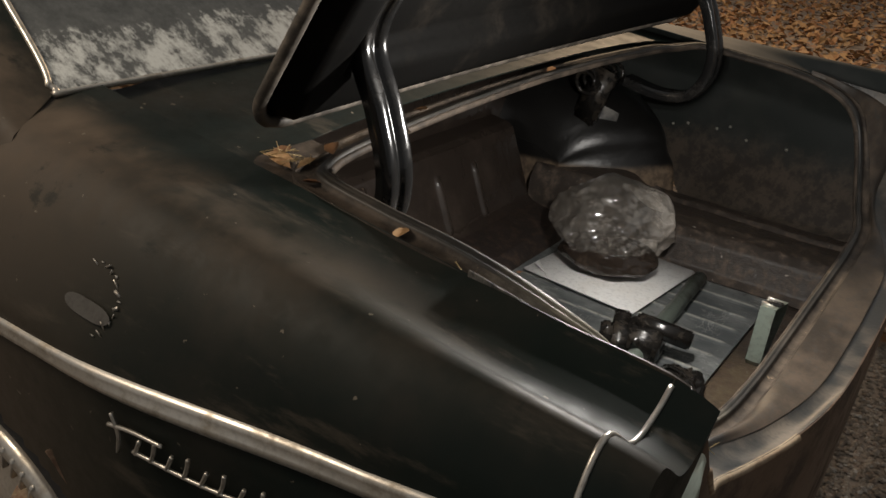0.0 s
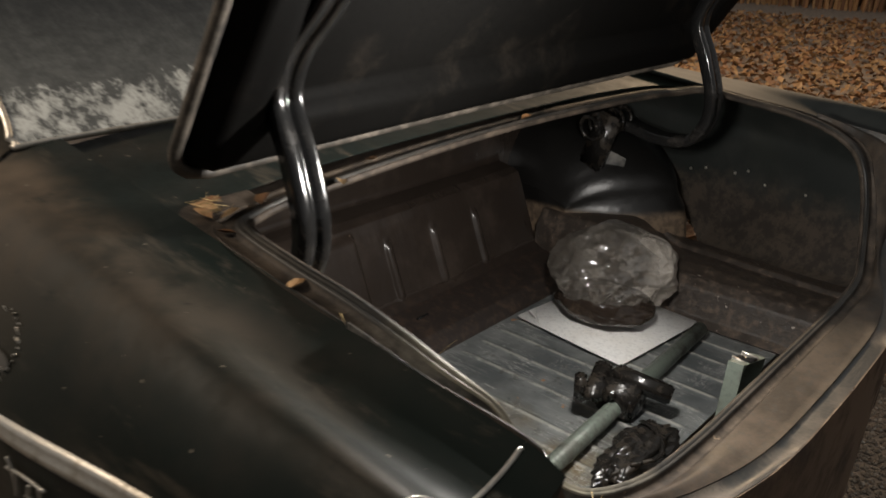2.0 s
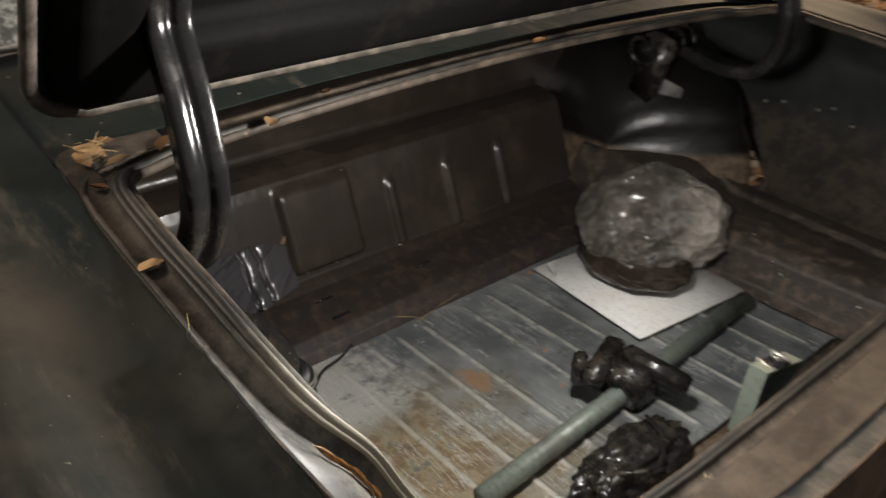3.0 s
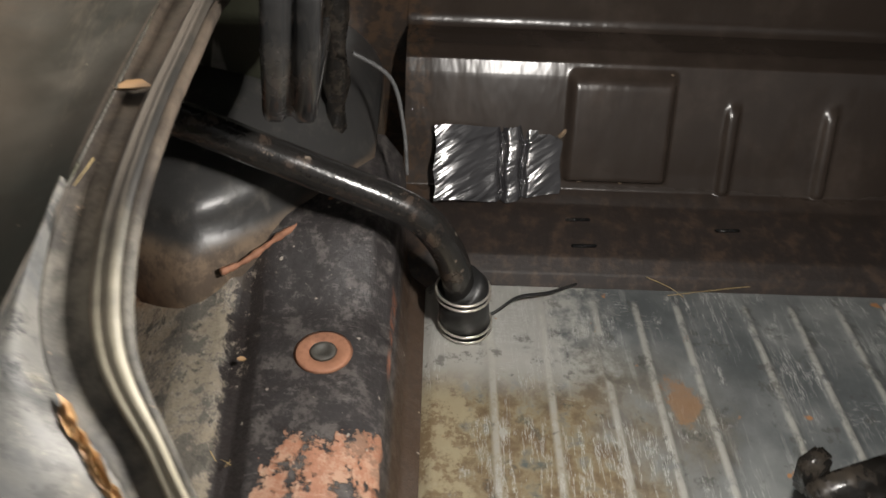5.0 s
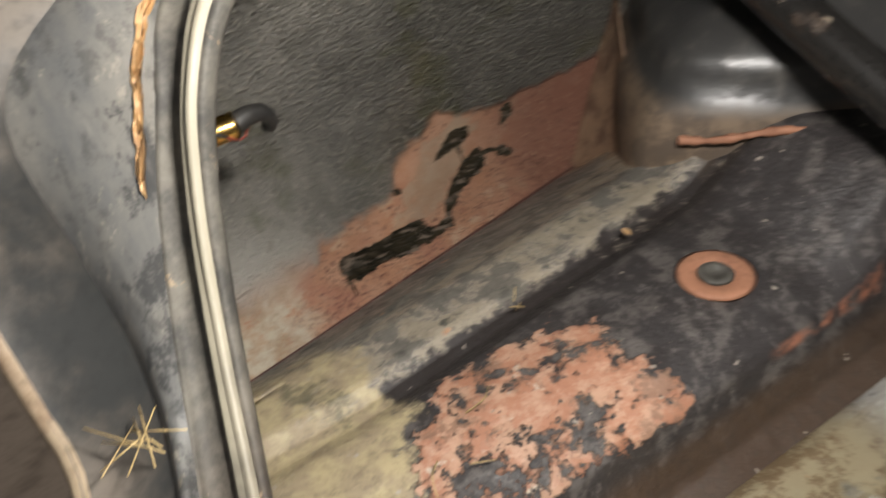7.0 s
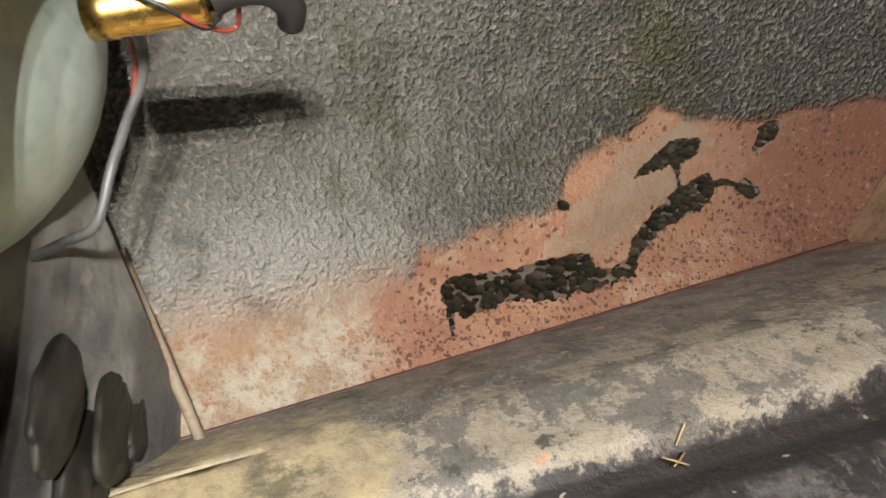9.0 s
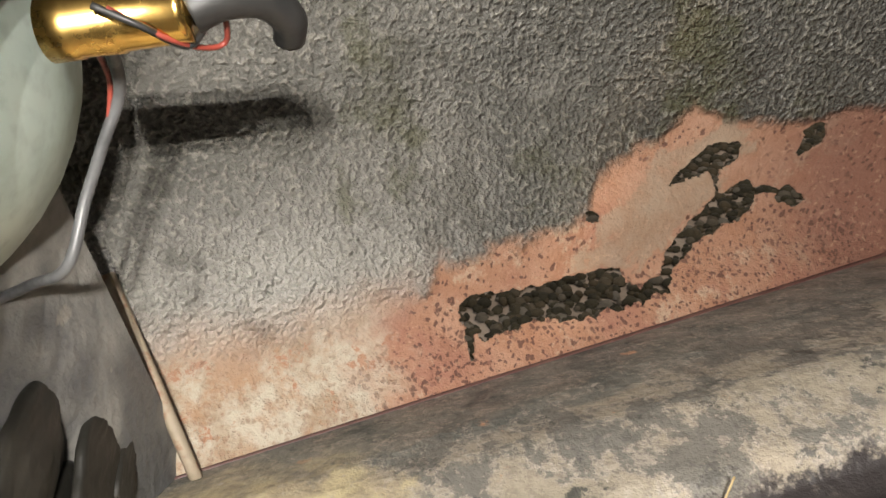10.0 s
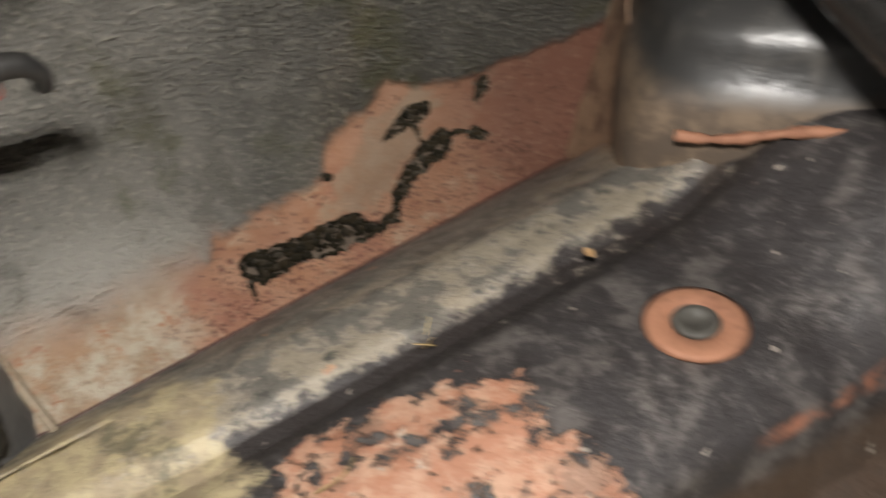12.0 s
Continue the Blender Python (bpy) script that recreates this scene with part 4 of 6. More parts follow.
def rusted():
    nx, ns = 470, 180
    bm = bmesh.new()
    val, vs = {}, {}
    for i in range(nx + 1):
        for j in range(ns + 1):
            x, sv = RX0 + (RX1 - RX0) * i / nx, RS0 + (RS1 - RS0) * j / ns
            p = quarter_point(x, sv, -1)
            m = metal(p.x, p.z)
            if 0 > m > -0.003:
                e = 0.0008
                gx = (metal(p.x + e, p.z) - m) / e
                gz = (metal(p.x, p.z + e) - m) / e
                g2 = max(0.3, gx * gx + gz * gz)
                p.x -= m * gx / g2
                p.z -= m * gz / g2
            val[i, j] = m
            vs[i, j] = bm.verts.new(p)
    for i in range(nx):
        for j in range(ns):
            c = ((i, j), (i + 1, j), (i + 1, j + 1), (i, j + 1))
            if all(val[k] > -0.003 for k in c) and sum(val[k] > 0 for k in c) >= 2:
                bm.faces.new([vs[k] for k in c])
    bmesh.ops.delete(bm, geom=[v for v in bm.verts if not v.link_faces], context="VERTS")
    return bm


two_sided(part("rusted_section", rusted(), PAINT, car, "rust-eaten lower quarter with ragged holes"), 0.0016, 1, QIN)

# end cap behind the quarter
for side in (-1, 1):
    def capf(u, v, side=side):
        p = quarter_point(-0.224 + 0.04 * u, 0.80 * v, side)
        c = Vector((p.x, side * 0.70, 0.80))
        k = 1 - 0.05 * u * u
        return Vector((p.x, c.y + (p.y - c.y) * k, c.z + (p.z - c.z) * k))
    solid(part("fin_cap", grid(capf, 8, 60), PAINT, car, "dark end cap of the rear fin"), 0.002)
    seam = [quarter_point(-0.2245, v, side) + Vector((0, 0, 0.001)) for v in np.linspace(0.02, 0.5, 40)]
    part("cap_seam", tube(seam, 0.0025, 6), CHROME, car, "bright seam edge")
    def backf(u, v, side=side):
        p = quarter_point(-0.184, 0.80 * v, side)
        c = Vector((-0.20, side * 0.68, 0.74))
        q = Vector((-0.185, side * 0.70 + (p.y - side * 0.70) * 0.95, 0.80 + (p.z - 0.80) * 0.95))
        return q.lerp(c, u)
    solid(part("fin_back", grid(backf, 6, 40), PAINT, car), 0.002)

# trunk opening: inner edge, from the front left corner round by the rear
def rim_loop():
    left = [(-0.648, -RIM_Y + 0.004, rim_z(-0.648)), (-0.56, -RIM_Y - 0.003, rim_z(-0.56)), (-0.47, -RIM_Y - 0.003, rim_z(-0.47)), (-0.40, -RIM_Y, rim_z(-0.40) - 0.008),
            (-0.347, -0.556, 0.884), (-0.316, -0.536, 0.852), (-0.299, -0.519, 0.810), (-0.284, -0.490, 0.764), (-0.267, -0.440, 0.723), (-0.247, -0.36, 0.706), (-0.241, -0.25, 0.70)]
    rear = [(-0.24, y, 0.70) for y in (-0.12, 0.0, 0.12)]
    right = [(x, -y, z) for x, y, z in left[::-1]]
    front = [(-0.682, 0.525, 0.944), (-0.694, 0.47, 0.947), (-0.703, 0.35, 0.951), (-0.71, 0.18, 0.955), (-0.712, 0.0, 0.957), (-0.71, -0.18, 0.955), (-0.703, -0.35, 0.951), (-0.694, -0.47, 0.947), (-0.682, -0.525, 0.944)]
    return smoothed(left + rear + right + front, 8, True)


LOOP = rim_loop()


def frames(loop):
    out, n = [], len(loop)
    for i, p in enumerate(loop):
        t = (loop[(i + 1) % n] - loop[i - 1]).normalized()
        flat = Vector((t.x, t.y, 0))
        wanted = Vector((t.y, -t.x, 0)) if flat.length > 0.2 else Vector((0, 0, 0))
        away = Vector(((p.x + 0.48) * 1.3, p.y, 0)).normalized()
        if wanted.dot(away) < 0:
            wanted = -wanted
        o = (wanted + 0.6 * away).normalized()
        o = (o - o.dot(t) * t).normalized()
        up = t.cross(o)
        if up.z < 0:
            up = -up
        out.append((p, o, up))
    return out


RIM = frames(LOOP)


def channel(p):
    """The drip channel narrows as it runs down to the rear sill."""
    return 1 - 0.36 * sstep(0.90, 0.845, p.z)


def sweep(profile):
    bm = bmesh.new()
    rows = [[bm.verts.new(p + a * channel(p) * o + max(b, -0.006) * up + Vector((0, 0, min(0, b + 0.006)))) for a, b in profile] for p, o, up in RIM]
    for i in range(len(rows)):
        r, s = rows[i], rows[(i + 1) % len(rows)]
        for k in range(len(profile) - 1):
            bm.faces.new((r[k], s[k], s[k + 1], r[k + 1]))
    bmesh.ops.recalc_face_normals(bm, faces=bm.faces)
    return bm


GW = 0.046
part("gutter", sweep([(GW + 0.002, -0.003), (GW, 0.0005), (0.046, 0.001), (0.043, -0.0015), (0.041, -0.004), (0.033, -0.005), (0.025, -0.004), (0.022, -0.0015), (0.0205, 0.001)]), GUTTER, car, "dusty drip channel round the trunk opening")
part("weatherstrip", sweep([(0.021, -0.003), (0.020, 0.002), (0.0175, 0.004), (0.015, 0.003), (0.013, 0.004), (0.010, 0.006), (0.007, 0.005), (0.0055, 0.000)]), RUBBER, car, "worn weatherstrip, stained pale")
part("inner_flange", sweep([(0.006, 0.002), (0.003, 0.003), (0.0005, 0.001), (0.0, -0.003), (0.001, -0.006), (0.006, -0.008)]), GUTTER, car, "dusty inner flange")

# body corner between the gutter and the fin, rear sill and tail panel
def resample(pts, n):
    pts = [Vector(p) for p in pts]
    d = [0.0]
    for a, b in zip(pts, pts[1:]):
        d.append(d[-1] + (b - a).length)
    out = []
    k = 0
    for i in range(n + 1):
        w = d[-1] * i / n
        while k < len(d) - 2 and d[k + 1] < w:
            k += 1
        t = (w - d[k]) / max(1e-9, d[k + 1] - d[k])
        out.append(pts[k].lerp(pts[k + 1], t))
    return out


EDGE = [p + GW * channel(p) * o for p, o, up in RIM if p.y < 0.001 and (p.x > -0.435 or p.y > -0.53) and p.x > -0.6]
EDGE.sort(key=lambda p: math.atan2(p.x + 0.48, -p.y - 0.2))
BACK = [(-0.43, -0.6125, rim_z(-0.43)), (-0.33, -0.612, rim_z(-0.33)), (-0.226, -0.606, 0.894), (-0.20, -0.604, 0.872), (-0.190, -0.582, 0.80), (-0.196, -0.53, 0.742), (-0.200, -0.49, 0.722), (-0.185, -0.42, 0.705), (-0.160, -0.33, 0.70), (-0.14, -0.20, 0.697), (-0.135, 0.0, 0.697)]
CREASE = [(-0.43, -0.6125, rim_z(-0.43)), (-0.33, -0.611, 0.900), (-0.262, -0.603, 0.868), (-0.236, -0.590, 0.835), (-0.240, -0.560, 0.785), (-0.243, -0.528, 0.752), (-0.240, -0.485, 0.728), (-0.222, -0.42, 0.710), (-0.19, -0.33, 0.701), (-0.165, -0.20, 0.697), (-0.16, 0.0, 0.697)]
INN_E, MID_E, OUT_E = resample(EDGE, 60), resample(smoothed(CREASE, 6), 60), resample(smoothed(BACK, 6), 60)
for side in (-1, 1):
    def cornerf(u, v, side=side):
        i = int(round(u * 60))
        p = INN_E[i].lerp(MID_E[i], v)
        p.z += 0.006 * math.sin(math.pi * v) * (1 - sstep(0.5, 0.8, u)) + 0.001 * math.exp(-((v - 0.97) / 0.06) ** 2)
        return Vector((p.x, -side * p.y, p.z))
    solid(part("rear_corner", grid(cornerf, 60, 12), SILL, car, "dirt-stained body corner beside the trunk opening"), 0.002)
    def recessf(u, v, side=side):
        i = int(round(u * 60))
        p = MID_E[i].lerp(OUT_E[i], v)
        p.z -= 0.006 * math.sin(math.pi * v) ** 0.7 * (1 - sstep(0.72, 0.85, u)) + 0.004 * sstep(0.02, 0.12, v) * sstep(0.72, 0.85, u)
        return Vector((p.x, -side * p.y, p.z))
    solid(part("corner_recess", grid(recessf, 60, 12), SILLDARK, car, "dark outer sill, dirty in patches"), 0.002)
    lip = [Vector((p.x, -side * p.y, p.z - 0.004)) for p in OUT_E[20:40]]
    part("corner_edge", tube(lip, 0.005, 6), TANEDGE, car, "pale tan rusty edge")
    def tailf(u, v, side=side):
        p = OUT_E[14 + int(round(u * 46))]
        x = p.x + 0.003 * math.sin(min(1, v * 12) * math.pi / 2) - 0.02 * v
        return Vector((x, -side * p.y, p.z - v * (p.z - 0.36)))
    solid(part("tail_panel", grid(tailf, 46, 16), BROWN, car, "dirt-brown tail panel"), 0.002)

def corner_plate_f(u, v):
    x, y = -0.752 + 0.12 * u, 0.50 + 0.107 * v
    if x < -0.725 and y > 0.578:
        a, b = (-0.725 - x) / 0.027, (y - 0.578) / 0.029
        k = max(a, b) / max(1e-6, math.hypot(a, b))
        x, y = -0.725 - 0.027 * a * k, 0.578 + 0.029 * b * k
    return Vector((x, -y, rim_z(x) - 0.007))


solid(part("corner_plate", grid(corner_plate_f, 16, 16, lambda u, v: u < 0.32 or v > 0.72), GUTTER, car, "dusty plate at the corner of the opening"), 0.002)

# tank floor with ribs
RIBS = (-0.335, -0.270, -0.202, -0.150, -0.097, -0.010, 0.05, 0.111, 0.17, 0.23, 0.29, 0.35)
def tank_f(u, v):
    x, y = -0.84 + 0.48 * u, -0.42 + 0.84 * v
    h = max(math.exp(-((y - r) / 0.006) ** 2) for r in RIBS) * sstep(-0.83, -0.80, x) * sstep(-0.365, -0.385, x)
    edge = 0.008 * (1 - sstep(0, 0.02, min(y + 0.42, 0.42 - y)))
    mark = sstep(-0.752, -0.746, x) * sstep(-0.678, -0.684, x) * sstep(-0.207, -0.201, y) * sstep(-0.160, -0.166, y)
    return Vector((x, y, FLOOR_Z + 0.0042 * h * (1 - mark) - 0.004 * mark - edge))


solid(part("fuel_tank_top", grid(tank_f, 60, 260), TANK, car, "galvanised ribbed fuel tank top forming the floor"), 0.003, -1)

def tray_line(x):
    yb, zb = foot(x)
    up = 0.055 * sstep(-0.68, -0.80, x)
    g = -0.105 * (max(-0.70, min(-0.36, x)) + 0.40)
    return [(yb + 0.004, zb - 0.004), (yb - 0.02, zb + 0.012), (yb - 0.055, zb + 0.035 + 0.3 * up), (0.635 + g, 0.573 + 0.6 * up), (0.596 + g, 0.576 + up), (0.586 + g, 0.567 + up), (0.574 + g, 0.567 + up), (0.556 + g, 0.577 + up), (0.517, 0.579 + up), (0.475, 0.572 + up), (0.452, 0.556 + 0.7 * up), (0.444, 0.53), (0.434, 0.502), (0.415, 0.490)]


def tray_f(side):
    def f(u, v):
        x = -0.98 + 0.775 * u
        pts = tray_line(x)
        m = len(pts) - 1
        k = min(m - 1, int(v * m))
        t = v * m - k
        a, b = pts[k], pts[k + 1]
        return Vector((x, side * (a[0] + (b[0] - a[0]) * t), a[1] + (b[1] - a[1]) * t))
    return f


for side in (-1, 1):
    solid(part("trunk_floor", grid(tray_f(side), 70, 65), TRAY, car, "stained black trunk floor side tray"), 0.002)

# rear inner wall and front bulkhead
def rear_in(u, v):
    y = -0.69 + 1.38 * u
    b = sstep(0.52, 0.69, abs(y))
    x = -0.236 + 0.012 * v - 0.041 * sstep(0.58, 0.68, abs(y))
    return Vector((x, y, 0.47 + 0.22 * v + 0.10 * b * v))


solid(part("rear_wall", grid(rear_in, 40, 10), GRIME, car, "grimy inner rear wall"), 0.002)
solid(part("rear_floor", grid(lambda u, v: Vector((-0.40 + 0.14 * u, -0.47 + 0.94 * v, 0.484)), 4, 20), TRAY, car, "dirty floor strip behind the tank"), 0.002)

KICK = [(-0.835, 0.488), (-0.848, 0.510), (-0.868, 0.522), (-0.92, 0.532), (-0.960, 0.540), (-0.980, 0.552), (-0.990, 0.575), (-1.012, 0.635), (-1.034, 0.695), (-1.042, 0.712), (-1.060, 0.722), (-1.104, 0.730), (-1.106, 0.93)]
def front_f(u, v):
    y = -0.45 + 0.9 * u
    m = len(KICK) - 1
    k = min(m - 1, int(v * m))
    t = v * m - k
    x = KICK[k][0] + (KICK[k + 1][0] - KICK[k][0]) * t
    z = KICK[k][1] + (KICK[k + 1][1] - KICK[k][1]) * t
    rib = max(math.exp(-((y - r) / 0.008) ** 4) for r in (-0.008, 0.126, 0.262)) * sstep(0.545, 0.56, z) * sstep(0.675, 0.655, z)
    box = sstep(-0.235, -0.222, y) * sstep(-0.086, -0.098, y) * sstep(0.562, 0.572, z) * sstep(0.708, 0.69, z)
    return Vector((x + 0.008 * rib + 0.012 * box, y, z))


solid(part("bulkhead", grid(front_f, 300, 120), BULK, car, "glossy black bulkhead behind the seat, with pressed ribs"), 0.002)

# wrinkled sheet added for the torch's highlight, slots in the step below it
def sheet_f(u, v):
    y = -0.408 + 0.172 * u + 0.0015 * math.sin(11 * v)
    x = -0.946 - 0.056 * v - 0.16 * (y + 0.35)
    z = 0.551 + 0.084 * v + 0.004 * math.sin(7 * u + 1)
    w = 0.0012 * noise.noise((9 * (u - 0.9 * v), 2 * (u + v), 2.7)) + 0.0005 * noise.noise((24 * (u - 0.8 * v), 4 * (u + v), 9.1))
    fold = -0.006 * (math.exp(-((u - 0.53) / 0.02) ** 2) + math.exp(-((u - 0.70) / 0.02) ** 2)) + 0.004 * math.exp(-((u - 0.615) / 0.07) ** 4)
    return Vector((x + w + fold, y, z + 0.6 * w))


solid(part("highlight_sheet", grid(sheet_f, 110, 60), SHEET, car, "wrinkled glossy black sheet added for the torch's highlight on the bulkhead"), 0.0012)
for y0, x0, z0 in ((-0.212, -0.930, 0.537), (-0.208, -0.885, 0.528), (-0.01, -0.920, 0.5345)):
    part("slot_lip", block((0.005, 0.034, 0.004), (x0, y0, z0), 0.0012, (0, -12, 3)), HINGE, car, "glossy black lip of a pressed slot")
for k, (y0, z0) in enumerate(((-0.215, 0.568), (-0.205, 0.566), (-0.19, 0.567), (-0.15, 0.566), (-0.10, 0.70), (-0.235, 0.625), (-0.40, 0.585))):
    part("paint_chip", block((0.003, 0.008 + 0.004 * (k % 3), 0.004 + 0.002 * (k % 2)), (-0.979 - 0.37 * (z0 - 0.552), y0, z0), 0.001, (9 * k, -20, 0)), TANEDGE, car, "tan chip in the black paint")


def brace_f(u, v):
    y = -0.71 + 0.155 * u + 0.03 * v * (1 - u)
    return Vector((-0.935 + 0.02 * math.sin(2.2 * u) - 0.01 * v, y, 0.655 + 0.245 * v - 0.012 * u * (1 - v)))


solid(part("brace_panel", grid(brace_f, 16, 20), BRACE, car, "grey brace panel over the wheelhouse with dark runs of sealer"), 0.002)
part("brace_bar", tube(smoothed([(-0.915, -0.545, 0.60), (-0.912, -0.535, 0.66), (-0.918, -0.528, 0.72), (-0.915, -0.525, 0.80), (-0.92, -0.525, 0.90)], 5), lambda t: 0.014 + 0.003 * math.sin(25 * t), 8), OILY, car, "rough black upright brace")

# wheelhouses
def house_front(y):
    """How far back the wheelhouse reaches at the floor, by its distance from the middle of the car."""
    return -0.69 - 0.21 * max(0.0, (0.68 - y) / 0.2) ** 1.5 - 0.085 * max(0.0, (y - 0.66) / 0.13) ** 1.3


def house_f(side):
    def f(u, v):
        # v runs from the outer wall to the rounded inboard edge, u over the arch from its foot at the rear
        y = 0.84 - 0.355 * v
        w = max(0.0, (0.68 - y) / 0.2)
        front = house_front(y) - 0.022 + 0.02 * math.exp(-((u - 0.03) / 0.03) ** 2)
        a = math.pi * u
        high = (0.125 if side < 0 else 0.20) * math.sqrt(max(0.0, 1 - min(1, w) ** 3)) + 0.02
        c, sn = math.cos(a), math.sin(a)
        x = -1.12 + (front + 1.12) * math.copysign(abs(c) ** 0.72, c)
        shoulder = 0.008 * sstep(0.10, 0.16, u) * sstep(0.24, 0.18, u)
        return Vector((x + shoulder, side * y, 0.49 + 0.115 * sstep(0.0, 0.06, u) + high * sn))
    return f


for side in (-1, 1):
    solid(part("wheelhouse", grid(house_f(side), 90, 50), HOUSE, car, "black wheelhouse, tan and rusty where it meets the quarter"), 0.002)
    def house_side(u, v, side=side):
        p = house_f(side)(u, 1.0)
        return Vector((p.x, p.y, p.z + (0.40 - p.z) * v))
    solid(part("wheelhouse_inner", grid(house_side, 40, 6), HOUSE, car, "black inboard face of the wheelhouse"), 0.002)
    if side > 0:
        continue
    def gusset_f(u, v, side=side):
        a = Vector((-0.742, side * 0.8185, 0.478)).lerp(Vector((-0.832, side * 0.850, 0.650)), v)
        b = Vector((-0.714, side * 0.690, 0.585)).lerp(Vector((-0.812, side * 0.822, 0.662)), v ** 0.8)
        p = a.lerp(b, u)
        p.x -= 0.016 * math.sin(math.pi * u) * (1 - v) - 0.003 * noise.noise((9 * u, 9 * v, 1.0))
        return p
    solid(part("gusset", grid(gusset_f, 14, 20), GUSSET, car, "tan dust-caked gusset between wheelhouse and quarter"), 0.002)

solid(part("seat_back_panel", grid(lambda u, v: Vector((-1.112 + 0.004 * math.sin(9 * u), -0.64 + 1.28 * u, 0.30 + 0.66 * v)), 20, 10), BULK, car, "black panel behind the rear seat"), 0.002)

# deck between the rear window and the opening
def deck_f(u, v):
    y = -0.70 + 1.40 * u
    edge = -0.756 - 0.03 * (1 - (y / 0.62) ** 2) if abs(y) < 0.61 else -0.745
    x = -1.04 + (edge + 1.04) * v
    z = 0.992 - 0.036 * v - 0.03 * (abs(y) / 0.7) ** 4
    return Vector((x, y, z))


solid(part("deck_panel", grid(deck_f, 60, 12), PAINT, car, "dark green deck panel below the rear window"), 0.002)

# rear window
def win_f(u, v):
    w = 0.665 - 0.10 * v
    y = -w + 2 * w * u
    return Vector((-1.03 - 0.62 * v + 0.02 * (1 - (y / w) ** 2), y, 0.995 + 0.42 * v))


part("rear_window", grid(win_f, 24, 12), GLASS, car, "dark rear window, dust and white grime along its lower edge")
tube_pts = smoothed([(-1.55, -0.59, 1.345), (-1.1, -0.655, 1.045), (-1.035, -0.667, 0.997), (-1.02, -0.60, 0.993), (-1.01, 0, 0.995), (-1.02, 0.60, 0.993), (-1.035, 0.667, 0.997), (-1.1, 0.655, 1.045), (-1.55, 0.59, 1.345)], 10)
part("window_trim", tube(tube_pts, 0.0045, 8), CHROME, car, "thin bright window trim")
def pillar_f(side):
    def f(u, v):
        a = Vector((-1.03 - 0.62 * u, side * (0.667 - 0.10 * u), 0.993 + 0.42 * u))
        b = Vector((-0.98 - 0.70 * u, side * (0.75 - 0.10 * u), 0.965 + 0.36 * u))
        c = Vector((-0.95 - 0.72 * u, side * (0.80 - 0.06 * u), 0.90 + 0.25 * u))
        return a.lerp(b, 2 * v) if v < 0.5 else b.lerp(c, 2 * v - 1)
    return f


for side in (-1, 1):
    solid(part("roof_pillar", grid(pillar_f(side), 16, 10), PAINT, car), 0.002)

# trunk lid, open
lid = new("trunk_lid")
lid.parent = car
lid["label"] = "open dark trunk lid with a pressed inner frame"
LID = Matrix.Translation((-0.735, 0, 1.0)) @ Matrix.Rotation(radians(-55), 4, "Y")


def lid_f(w):
    def f(u, v):
        y = -0.62 + 1.24 * v
        crown = 1 - (y / 0.62) ** 2
        s = 0.66 * u
        drop = 0.0
        if u > 0.86:
            drop = 0.16 * ((u - 0.86) / 0.14) ** 1.2
            s = 0.66 * 0.86 + 0.05 * (u - 0.86) / 0.14
        r = 0.055
        lim = 1.0 if s > r else 1 - (r - math.sqrt(max(0.0, r * r - (r - s) ** 2))) / 0.62
        yy = y * (1 - 0.03 * u) * lim
        return LID @ Vector((s - 0.035 * crown * (1 - u), yy, 0.03 * crown - drop + w))
    return f


solid(part("lid_skin", grid(lid_f(0.0), 40, 48), PAINT, lid), 0.002)


def inner_f(u, v):
    p = lid_f(0)(0.02 + 0.82 * u, 0.012 + 0.976 * v)
    d = min(u * 0.55, (1 - u) * 0.55, v * 1.2, (1 - v) * 1.2)
    h = 0.028 * sstep(0.0, 0.02, d) - 0.045 * sstep(0.07, 0.11, d)
    return p - LID.to_3x3() @ Vector((0, 0, 0.004 + max(h, -0.0)))


part("lid_inner_frame", grid(inner_f, 70, 110), PAINT_IN, lid, "black pressed inner frame, dusty along the edge")

edge_pts = [lid_f(-0.006)(u, 0.0) for u in np.linspace(0.84, 0.0, 60)] + [lid_f(-0.006)(0.0, v) for v in np.linspace(0.01, 0.99, 40)] + [lid_f(-0.006)(u, 1.0) for u in np.linspace(0.0, 0.84, 60)]
label_at = LID.inverted() @ Vector((-0.637, 0.205, 1.18))
bm = block((0.022, 0.075, 0.001), label_at + Vector((0, 0, -0.004)), 0.0003)
bmesh.ops.transform(bm, matrix=LID, verts=bm.verts)
part("paper_label", bm, PAPER, lid, "small white paper label")
part("lid_hem", tube(edge_pts, 0.0075, 8), HEM, lid, "dusty folded lid edge")

